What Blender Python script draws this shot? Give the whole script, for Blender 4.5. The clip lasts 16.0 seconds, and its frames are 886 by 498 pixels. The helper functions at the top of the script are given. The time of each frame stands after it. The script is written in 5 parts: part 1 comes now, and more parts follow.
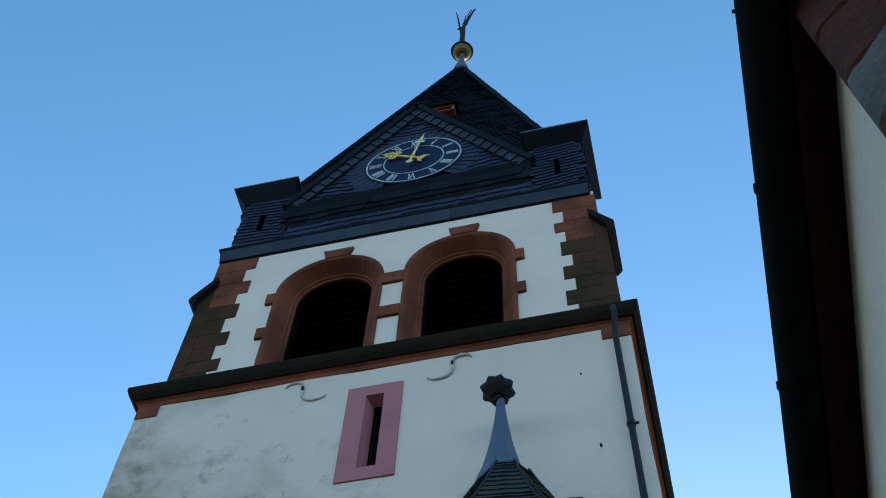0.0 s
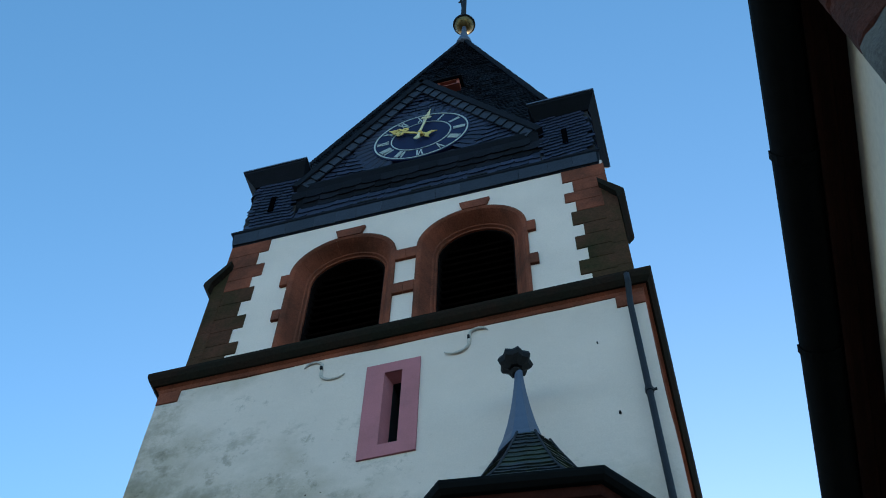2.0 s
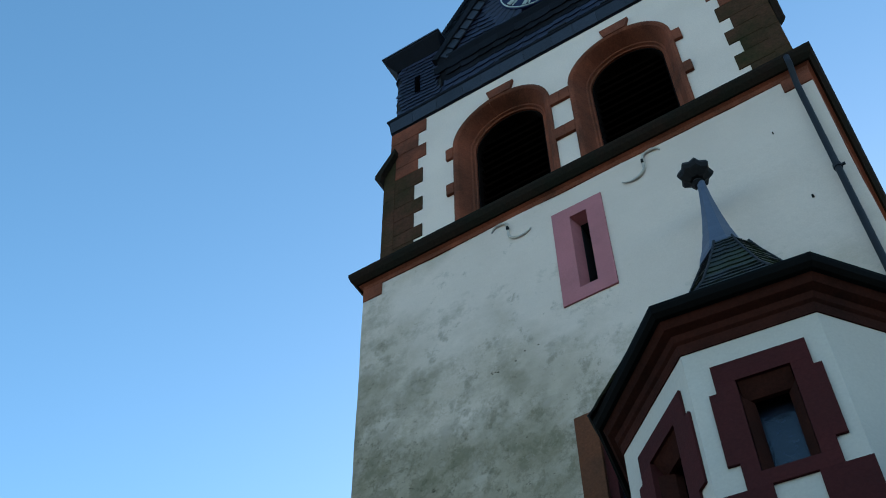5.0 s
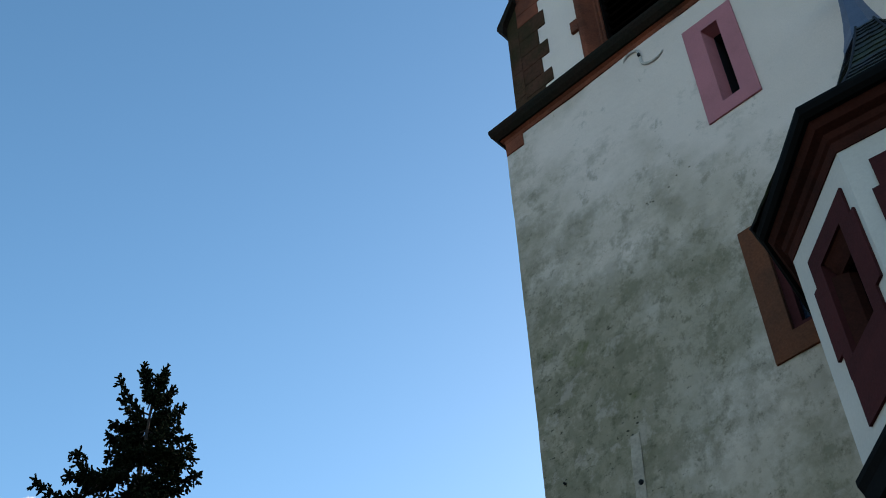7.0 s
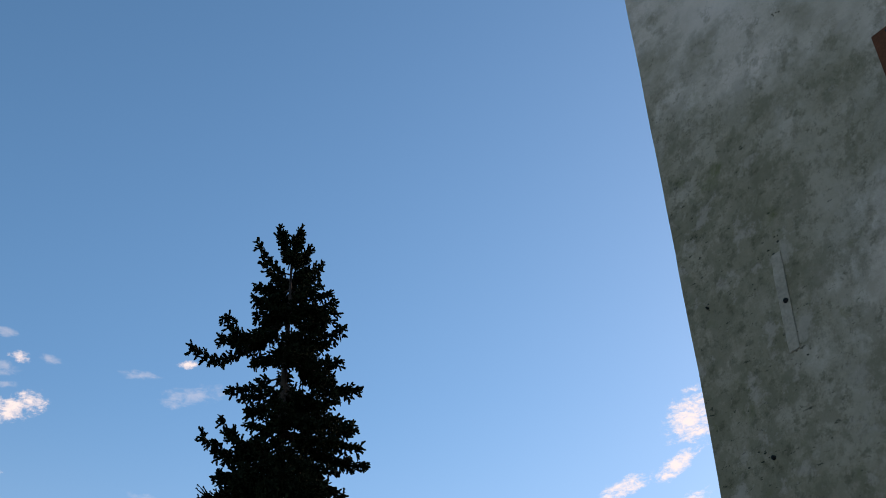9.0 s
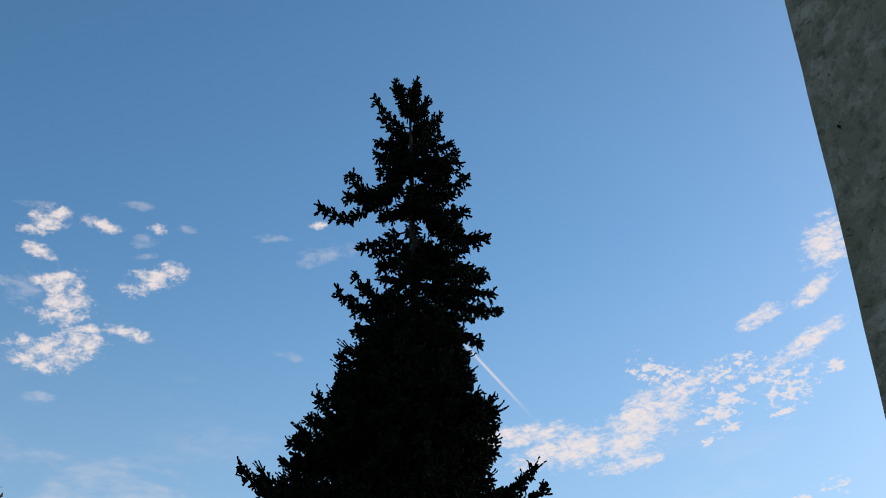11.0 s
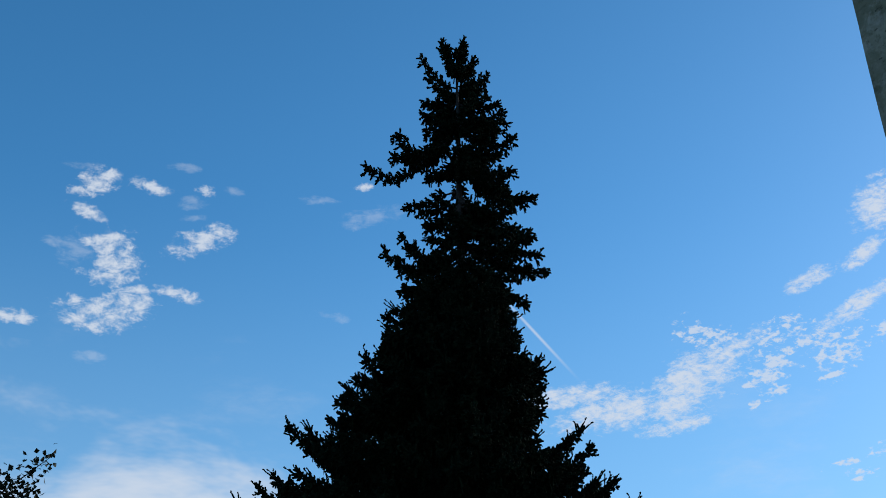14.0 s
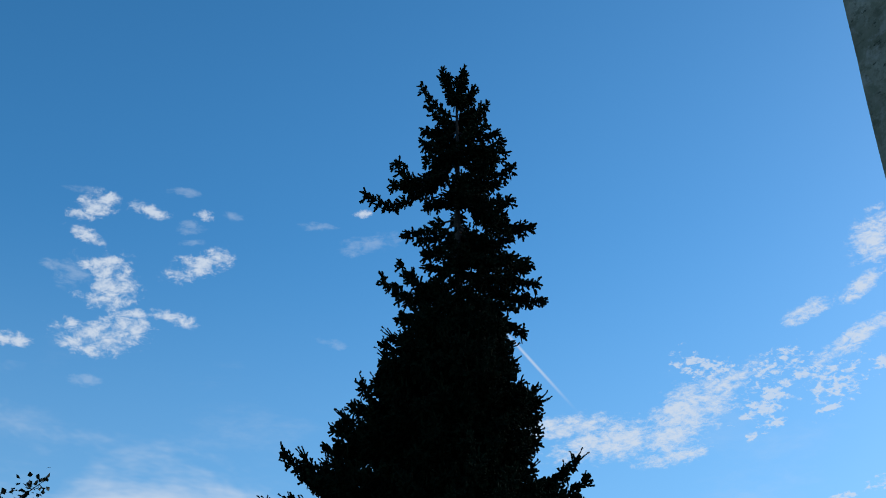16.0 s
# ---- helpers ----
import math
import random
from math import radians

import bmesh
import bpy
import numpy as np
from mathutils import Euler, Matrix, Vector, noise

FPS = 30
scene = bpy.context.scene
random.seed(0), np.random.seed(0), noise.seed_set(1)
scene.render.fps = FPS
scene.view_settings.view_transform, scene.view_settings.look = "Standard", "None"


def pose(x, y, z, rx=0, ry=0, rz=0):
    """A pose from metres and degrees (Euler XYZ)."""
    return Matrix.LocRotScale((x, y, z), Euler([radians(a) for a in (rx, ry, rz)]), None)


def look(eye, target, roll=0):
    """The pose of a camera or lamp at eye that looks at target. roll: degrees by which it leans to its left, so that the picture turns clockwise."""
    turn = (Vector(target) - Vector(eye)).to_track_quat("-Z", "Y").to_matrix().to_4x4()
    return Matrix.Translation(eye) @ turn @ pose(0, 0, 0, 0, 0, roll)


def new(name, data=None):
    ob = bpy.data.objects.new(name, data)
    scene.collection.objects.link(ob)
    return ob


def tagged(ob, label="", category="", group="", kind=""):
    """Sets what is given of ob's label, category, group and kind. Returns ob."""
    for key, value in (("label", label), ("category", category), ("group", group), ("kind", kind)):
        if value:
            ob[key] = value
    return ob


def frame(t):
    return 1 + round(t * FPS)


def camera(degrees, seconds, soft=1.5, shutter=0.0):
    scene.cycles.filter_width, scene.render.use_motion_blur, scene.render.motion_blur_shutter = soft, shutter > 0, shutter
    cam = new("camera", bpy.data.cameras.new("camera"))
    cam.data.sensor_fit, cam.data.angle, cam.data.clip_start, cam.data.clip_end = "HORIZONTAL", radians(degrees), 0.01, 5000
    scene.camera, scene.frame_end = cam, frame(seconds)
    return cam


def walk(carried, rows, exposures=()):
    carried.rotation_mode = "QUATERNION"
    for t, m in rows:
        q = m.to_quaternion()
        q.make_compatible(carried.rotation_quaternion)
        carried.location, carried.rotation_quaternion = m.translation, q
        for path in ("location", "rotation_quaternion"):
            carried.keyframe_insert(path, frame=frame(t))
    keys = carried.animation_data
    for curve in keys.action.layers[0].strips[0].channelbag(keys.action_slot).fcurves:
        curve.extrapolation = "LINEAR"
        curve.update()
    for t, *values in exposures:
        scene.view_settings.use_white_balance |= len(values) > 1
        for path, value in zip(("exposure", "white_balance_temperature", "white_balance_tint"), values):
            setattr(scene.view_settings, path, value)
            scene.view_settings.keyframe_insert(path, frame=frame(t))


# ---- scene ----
cam = camera(40.5, 16.0, soft=1.0)
# seconds, place, yaw, pitch and roll
PATH = (
    (0.0, 3.076, -8.144, 1.687, 16.03, 61.52, 3.67),
    (0.5, 3.077, -8.148, 1.696, 16.09, 61.36, 3.35),
    (1.0, 3.070, -8.146, 1.702, 16.20, 61.11, 3.10),
    (1.5, 3.057, -8.164, 1.675, 16.25, 60.80, 2.61),
    (2.0, 3.048, -8.192, 1.646, 16.81, 60.26, 2.02),
    (2.5, 3.037, -8.217, 1.618, 18.05, 59.54, 1.53),
    (3.0, 3.033, -8.237, 1.596, 19.97, 58.58, 1.16),
    (3.5, 3.031, -8.263, 1.566, 22.49, 57.37, 0.72),
    (5.8, 3.091, -8.296, 1.540, 36.26, 50.50, -1.46),
    (6.0, 3.120, -8.294, 1.535, 37.49, 49.81, -1.61),
    (6.5, 3.112, -8.284, 1.546, 40.13, 48.10, -2.14),
    (7.0, 3.098, -8.277, 1.549, 42.65, 46.26, -2.40),
    (7.5, 3.079, -8.268, 1.569, 44.90, 44.40, -2.34),
    (8.0, 3.056, -8.274, 1.572, 46.97, 42.60, -2.16),
    (8.5, 3.051, -8.274, 1.580, 49.05, 40.77, -2.09),
    (9.0, 3.059, -8.279, 1.591, 51.10, 38.93, -2.12),
    (9.5, 3.053, -8.269, 1.584, 53.11, 37.11, -2.04),
    (10.0, 3.053, -8.267, 1.587, 55.03, 35.25, -2.17),
    (10.2, 3.058, -8.260, 1.586, 55.88, 34.52, -2.23),
    (12.3, 2.961, -8.254, 1.591, 60.77, 29.32, -1.68),
    (12.5, 2.962, -8.250, 1.594, 60.91, 29.22, -1.62),
    (13.0, 2.963, -8.247, 1.596, 61.12, 29.24, -1.32),
    (13.5, 2.964, -8.245, 1.597, 61.19, 29.62, -0.99),
    (14.0, 2.964, -8.244, 1.598, 61.20, 30.10, -0.78),
    (14.5, 2.965, -8.243, 1.599, 61.17, 30.54, -0.49),
    (15.0, 2.965, -8.243, 1.599, 61.13, 30.97, -0.36),
    (15.5, 2.965, -8.243, 1.599, 61.11, 31.26, -0.23),
    (16.0, 2.965, -8.243, 1.599, 61.08, 31.42, -0.12),
)
walk(cam, [(t, pose(x, y, z, 90 + p, 0, w) @ pose(0, 0, 0, 0, 0, r)) for t, x, y, z, w, p, r in PATH],
     exposures=[(0.0, 1.45, 6900, 11), (3.5, 1.45, 7100, 11), (6.0, 1.29, 7600, 15), (7.5, 0.96, 7700, 19), (9.0, 0.60, 7600, 23), (10.2, 0.45, 7450, 20), (12.5, 0.09, 6050, 9), (16.0, 0.09, 5450, 4)])

# ---- world and sun ----
SUN_YAW, SUN_UP = 3.0, 20.0
world = bpy.data.worlds.new("sky")
scene.world = world
world.use_nodes = True
wt = world.node_tree
wt.nodes.clear()


def wn(kind, **kw):
    n = wt.nodes.new(kind)
    for k, v in kw.items():
        if k == "op":
            n.operation = v
        elif k == "dt":
            n.data_type = v
        elif k == "bt":
            n.blend_type = v
    return n


def wmath(op, a, b=None, c=None, clamp=False):
    n = wn("ShaderNodeMath", op=op)
    n.use_clamp = clamp
    for i, v in enumerate((a, b, c)):
        if v is None:
            continue
        if isinstance(v, (int, float)):
            n.inputs[i].default_value = v
        else:
            wt.links.new(v, n.inputs[i])
    return n.outputs[0]


wout = wn("ShaderNodeOutputWorld")
wbg = wn("ShaderNodeBackground")
wsky = wn("ShaderNodeTexSky")
wsky.sky_type = "NISHITA"
wsky.sun_disc = False
wsky.sun_elevation = radians(SUN_UP)
wsky.sun_rotation = radians(-SUN_YAW)
wsky.altitude = 200
wsky.air_density = 1.0
wsky.dust_density = 0.6
wsky.ozone_density = 2.5
wco = wn("ShaderNodeTexCoord")
wbg.inputs["Strength"].default_value = 0.13


def way(yaw, up):
    return (-math.sin(radians(yaw)) * math.cos(radians(up)), math.cos(radians(yaw)) * math.cos(radians(up)), math.sin(radians(up)))


def region(yaw, up, wide):
    """A soft patch of the sky where the clouds stand."""
    d = wn("ShaderNodeVectorMath", op="DISTANCE")
    wt.links.new(wco.outputs["Generated"], d.inputs[0])
    d.inputs[1].default_value = way(yaw, up)
    r = wn("ShaderNodeMapRange")
    r.interpolation_type = "SMOOTHSTEP"
    wt.links.new(d.outputs["Value"], r.inputs[0])
    r.inputs[1].default_value, r.inputs[2].default_value = wide * 1.5, 0.0
    r.inputs[3].default_value, r.inputs[4].default_value = 0.0, 1.0
    return r.outputs[0]


def cloud(regions, scale, low, high, detail=8, stretch=(1, 1, 1.8), shift=0.0):
    mp = wn("ShaderNodeMapping")
    wt.links.new(wco.outputs["Generated"], mp.inputs[0])
    mp.inputs["Scale"].default_value = stretch
    mp.inputs["Location"].default_value = (shift, shift, shift)
    nz = wn("ShaderNodeTexNoise")
    wt.links.new(mp.outputs[0], nz.inputs["Vector"])
    nz.inputs["Scale"].default_value, nz.inputs["Detail"].default_value, nz.inputs["Roughness"].default_value = scale, detail, 0.66
    nz.inputs["Distortion"].default_value = 0.15
    area = regions[0]
    for g in regions[1:]:
        area = wmath("MAXIMUM", area, g)
    v = wmath("ADD", nz.outputs[0], wmath("MULTIPLY", wmath("SUBTRACT", area, 1.0), 0.32))
    r = wn("ShaderNodeMapRange")
    r.interpolation_type = "SMOOTHSTEP"
    wt.links.new(v, r.inputs[0])
    r.inputs[1].default_value, r.inputs[2].default_value = low, high
    return wmath("MULTIPLY", r.outputs[0], wmath("GREATER_THAN", area, 0.002))


# bearing and height of each direction in degrees, for the drifts of small clouds
wsep = wn("ShaderNodeSeparateXYZ")
wt.links.new(wco.outputs["Generated"], wsep.inputs[0])
bearing = wmath("MULTIPLY", wmath("ARCTAN2", wmath("MULTIPLY", wsep.outputs[0], -1.0), wsep.outputs[1]), 180 / math.pi)
height = wmath("MULTIPLY", wmath("ARCSINE", wsep.outputs[2]), 180 / math.pi)
wplan = wn("ShaderNodeCombineXYZ")
wt.links.new(bearing, wplan.inputs[0])
wt.links.new(height, wplan.inputs[1])


def drift(banks, scale, low, high, fall, rough=0.62, shift=0.0, squash=1.7):
    """Small clouds: banks of (bearing, height, half length, half depth, lean), broken up by noise."""
    near = None
    for yaw, up, a, b, lean in banks:
        mp = wn("ShaderNodeMapping")
        mp.vector_type = "TEXTURE"
        wt.links.new(wplan.outputs[0], mp.inputs[0])
        mp.inputs["Location"].default_value = (yaw, up, 0)
        mp.inputs["Rotation"].default_value = (0, 0, radians(-lean))
        mp.inputs["Scale"].default_value = (a * 1.1 / math.cos(radians(up)), b, 1)
        d = wn("ShaderNodeVectorMath", op="LENGTH")
        wt.links.new(mp.outputs[0], d.inputs[0])
        near = d.outputs["Value"] if near is None else wmath("MINIMUM", near, d.outputs["Value"])
    mp = wn("ShaderNodeMapping")
    wt.links.new(wplan.outputs[0], mp.inputs[0])
    mp.inputs["Rotation"].default_value = (0, 0, radians(12))
    mp.inputs["Scale"].default_value = (1.0, squash, 1)
    mp.inputs["Location"].default_value = (shift, shift, shift)
    nz = wn("ShaderNodeTexNoise")
    wt.links.new(mp.outputs[0], nz.inputs["Vector"])
    nz.inputs["Scale"].default_value, nz.inputs["Detail"].default_value, nz.inputs["Roughness"].default_value = scale, 9, rough
    nz.inputs["Distortion"].default_value = 0.25
    v = wmath("SUBTRACT", nz.outputs[0], wmath("MULTIPLY", wmath("MULTIPLY", near, near), fall))
    r = wn("ShaderNodeMapRange")
    r.interpolation_type = "SMOOTHSTEP"
    wt.links.new(v, r.inputs[0])
    r.inputs[1].default_value, r.inputs[2].default_value = low, high
    return r.outputs[0]


PUFFS = ((80.2, 32.1, 1.08, 0.7, 20), (77.3, 32.2, 1.13, 0.38, -8), (80.5, 30.7, 0.86, 0.38, -15), (74.4, 30.0, 1.56, 0.75, 22), (78.5, 28.8, 1.2, 1.2, -35),
         (78.7, 28.1, 1.48, 0.81, 10), (79.2, 29.6, 1.13, 0.38, 15), (79.8, 26.4, 1.56, 0.49, -3), (79.5, 25.6, 1.4, 0.43, -8), (78.0, 26.5, 1.46, 0.92, 10),
         (77.4, 27.4, 0.7, 0.27, 5), (75.3, 27.4, 1.08, 0.43, -8), (83.2, 25.5, 1.08, 0.38, -3), (74.3, 32.3, 0.49, 0.3, 0), (65.6, 33.0, 0.54, 0.24, 5))
WISPS = ((75.6, 33.3, 0.81, 0.24, 0), (81.1, 32.7, 0.86, 0.22, 5), (75.1, 31.7, 0.7, 0.4, 0), (74.8, 31.0, 0.7, 0.22, 10), (80.7, 28.9, 0.92, 0.92, 0), (79.2, 24.1, 0.92, 0.35, 0),
         (65.3, 31.6, 1.62, 0.54, 10), (68.2, 32.3, 0.94, 0.24, 0), (81.9, 29.1, 0.54, 0.38, 0), (72.8, 32.4, 0.59, 0.24, 0), (67.0, 26.8, 0.81, 0.27, -10))
BAND = ((52.1, 22.1, 3.24, 0.92, 6), (48.9, 22.9, 2.56, 1.29, 28), (54.7, 22.9, 2.43, 0.59, 2), (46.5, 24.2, 1.56, 0.54, 32), (49.6, 21.2, 1.62, 0.43, 8),
        (42.1, 27.1, 1.24, 0.4, 18), (40.0, 25.6, 2.16, 0.46, 22), (38.1, 29.9, 1.19, 1.13, 40), (39.2, 27.9, 1.08, 0.43, 30), (38.3, 29.1, 0.97, 0.24, 10))
FLECKS = ((41.1, 23.7, 1.62, 0.92, 20), (44.8, 23.6, 1.56, 1.13, 30), (44.1, 25.1, 1.48, 0.49, 10), (44.9, 22.2, 1.13, 0.38, 25), (47.4, 25.1, 1.62, 0.7, -20), (41.4, 18.2, 0.81, 0.43, 10),
          (42.2, 18.7, 0.92, 0.22, 5), (40.2, 19.1, 0.7, 0.38, 0), (41.8, 22.6, 0.81, 0.43, 10), (39.1, 24.3, 0.54, 0.49, 0), (42.6, 24.5, 1.08, 0.81, 0))
puffs = drift(PUFFS, 1.25, 0.31, 0.60, 0.20, rough=0.68, shift=3.0)
wisps = wmath("MULTIPLY", drift(WISPS, 1.0, 0.28, 0.66, 0.24, shift=9.0, squash=2.2), 0.28)
band = drift(BAND, 1.5, 0.27, 0.60, 0.19, rough=0.72, shift=5.0, squash=2.0)
flecks = wmath("MULTIPLY", drift(FLECKS, 1.9, 0.42, 0.57, 0.12, shift=14.0, squash=1.8), 0.85)
band = wmath("MAXIMUM", wmath("MAXIMUM", band, flecks), wisps)
veil = cloud([region(77.0, 16.0, 0.09), region(83.0, 14.5, 0.12), region(72.5, 15.5, 0.07)], 5, 0.25, 0.60, detail=5, stretch=(1, 1, 2.5))
thin = cloud([region(71.0, 22.5, 0.10), region(46, 20, 0.14), region(82.0, 21.0, 0.10)], 7, 0.40, 1.1, detail=6, stretch=(1, 1, 3), shift=5.0)
# a short vapour trail
ta, tb = Vector(way(57.5, 27.15)), Vector(way(54.62, 24.02))
td = wn("ShaderNodeVectorMath", op="DOT_PRODUCT")
wt.links.new(wco.outputs["Generated"], td.inputs[0])
td.inputs[1].default_value = ta.cross(tb).normalized()
tr = wn("ShaderNodeMapRange")
wt.links.new(wmath("ABSOLUTE", td.outputs["Value"]), tr.inputs[0])
tr.inputs[1].default_value, tr.inputs[2].default_value, tr.inputs[3].default_value, tr.inputs[4].default_value = 0.0017, 0.0003, 0.0, 1.0
trail = wmath("MULTIPLY", wmath("MULTIPLY", tr.outputs[0], region(56.4, 26.0, 0.04)), 1.0)
thin = wmath("MAXIMUM", thin, trail)
cover = wmath("MAXIMUM", wmath("MAXIMUM", wmath("MULTIPLY", puffs, 0.9), wmath("MULTIPLY", band, 0.9)),
              wmath("MAXIMUM", wmath("MULTIPLY", veil, 0.85), wmath("MULTIPLY", thin, 0.6)), clamp=True)
wmix = wn("ShaderNodeMix", dt="RGBA")
wt.links.new(cover, wmix.inputs["Factor"])
whs = wn("ShaderNodeHueSaturation")
whs.inputs["Saturation"].default_value = 1.22
whs.inputs["Hue"].default_value = 0.4915
# the lower sky is a little brighter than the clear-air model gives
wlow = wn("ShaderNodeMapRange")
wlow.interpolation_type = "SMOOTHSTEP"
wt.links.new(height, wlow.inputs[0])
wlow.inputs[1].default_value, wlow.inputs[2].default_value, wlow.inputs[3].default_value, wlow.inputs[4].default_value = 62.0, 24.0, 1.0, 1.2
wt.links.new(wlow.outputs[0], whs.inputs["Value"])
wt.links.new(wsky.outputs[0], whs.inputs["Color"])
# pale haze toward the horizon
whz = wn("ShaderNodeMapRange")
whz.interpolation_type = "SMOOTHSTEP"
wt.links.new(height, whz.inputs[0])
whz.inputs[1].default_value, whz.inputs[2].default_value, whz.inputs[3].default_value, whz.inputs[4].default_value = 33.0, 8.0, 0.0, 0.42
wpale = wn("ShaderNodeMix", dt="RGBA")
wt.links.new(whz.outputs[0], wpale.inputs["Factor"])
wt.links.new(whs.outputs[0], wpale.inputs["A"])
wpale.inputs["B"].default_value = (2.9, 4.1, 4.9, 1)
wt.links.new(wpale.outputs["Result"], wmix.inputs["A"])
wmix.inputs["B"].default_value = (5.2, 5.0, 5.0, 1)
wt.links.new(wmix.outputs["Result"], wbg.inputs[0])
wt.links.new(wbg.outputs[0], wout.inputs[0])

sun = new("sun", bpy.data.lights.new("sun", "SUN"))
sun.data.energy, sun.data.angle, sun.data.color = 2.0, radians(0.5), (1.0, 0.9, 0.76)
sun.matrix_world = look(tuple(60 * c for c in way(SUN_YAW, SUN_UP)), (0, 0, 0))


# ---- materials ----
def mat(name, col, rough=0.8, metal=0.0, vary=0.25, scale=3.0, col2=None, fine=40.0, bump=0.2, bump_scale=None, random_piece=0.0, stretch=(1, 1, 1), spec=0.5):
    """A surface with coarse patches, fine grain, relief and a shift of tone from piece to piece."""
    m = bpy.data.materials.new(name)
    m.use_nodes = True
    nt = m.node_tree
    bs = nt.nodes["Principled BSDF"]
    bs.inputs["Roughness"].default_value, bs.inputs["Metallic"].default_value = rough, metal
    bs.inputs["Specular IOR Level"].default_value = spec
    co = nt.nodes.new("ShaderNodeTexCoord")
    geo = nt.nodes.new("ShaderNodeNewGeometry")
    mp = nt.nodes.new("ShaderNodeMapping")
    nt.links.new(geo.outputs["Position"], mp.inputs[0])
    mp.inputs["Scale"].default_value = stretch

    def nz(sc, det=6, ro=0.6):
        n = nt.nodes.new("ShaderNodeTexNoise")
        nt.links.new(mp.outputs[0], n.inputs["Vector"])
        n.inputs["Scale"].default_value, n.inputs["Detail"].default_value, n.inputs["Roughness"].default_value = sc, det, ro
        return n.outputs[0]

    big, small = nz(scale), nz(fine, 4)
    mix = nt.nodes.new("ShaderNodeMix")
    mix.data_type = "RGBA"
    ramp = nt.nodes.new("ShaderNodeMapRange")
    nt.links.new(big, ramp.inputs[0])
    ramp.inputs[1].default_value, ramp.inputs[2].default_value = 0.35, 0.68
    nt.links.new(ramp.outputs[0], mix.inputs["Factor"])
    mix.inputs["A"].default_value = (*col, 1)
    mix.inputs["B"].default_value = (*(col2 or [c * (1 - vary) for c in col]), 1)
    hsv = nt.nodes.new("ShaderNodeHueSaturation")
    nt.links.new(mix.outputs["Result"], hsv.inputs["Color"])
    grain = nt.nodes.new("ShaderNodeMapRange")
    nt.links.new(small, grain.inputs[0])
    grain.inputs[1].default_value, grain.inputs[2].default_value = 0.3, 0.7
    grain.inputs[3].default_value, grain.inputs[4].default_value = 1 - vary * 0.6, 1 + vary * 0.6
    val = grain.outputs[0]
    if random_piece:
        info = nt.nodes.new("ShaderNodeObjectInfo")
        add = nt.nodes.new("ShaderNodeMath")
        add.operation = "ADD"
        nt.links.new(info.outputs["Random"], add.inputs[0])
        nt.links.new(geo.outputs["Random Per Island"], add.inputs[1])
        fr = nt.nodes.new("ShaderNodeMath")
        fr.operation = "FRACT"
        nt.links.new(add.outputs[0], fr.inputs[0])
        pr = nt.nodes.new("ShaderNodeMapRange")
        nt.links.new(fr.outputs[0], pr.inputs[0])
        pr.inputs[3].default_value, pr.inputs[4].default_value = 1 - random_piece, 1 + random_piece
        mul = nt.nodes.new("ShaderNodeMath")
        mul.operation = "MULTIPLY"
        nt.links.new(val, mul.inputs[0])
        nt.links.new(pr.outputs[0], mul.inputs[1])
        val = mul.outputs[0]
    nt.links.new(val, hsv.inputs["Value"])
    nt.links.new(hsv.outputs[0], bs.inputs["Base Color"])
    if bump:
        bp = nt.nodes.new("ShaderNodeBump")
        bp.inputs["Strength"].default_value, bp.inputs["Distance"].default_value = bump, 0.02
        nt.links.new(nz(bump_scale or fine, 8, 0.65), bp.inputs["Height"])
        nt.links.new(bp.outputs[0], bs.inputs["Normal"])
    return m


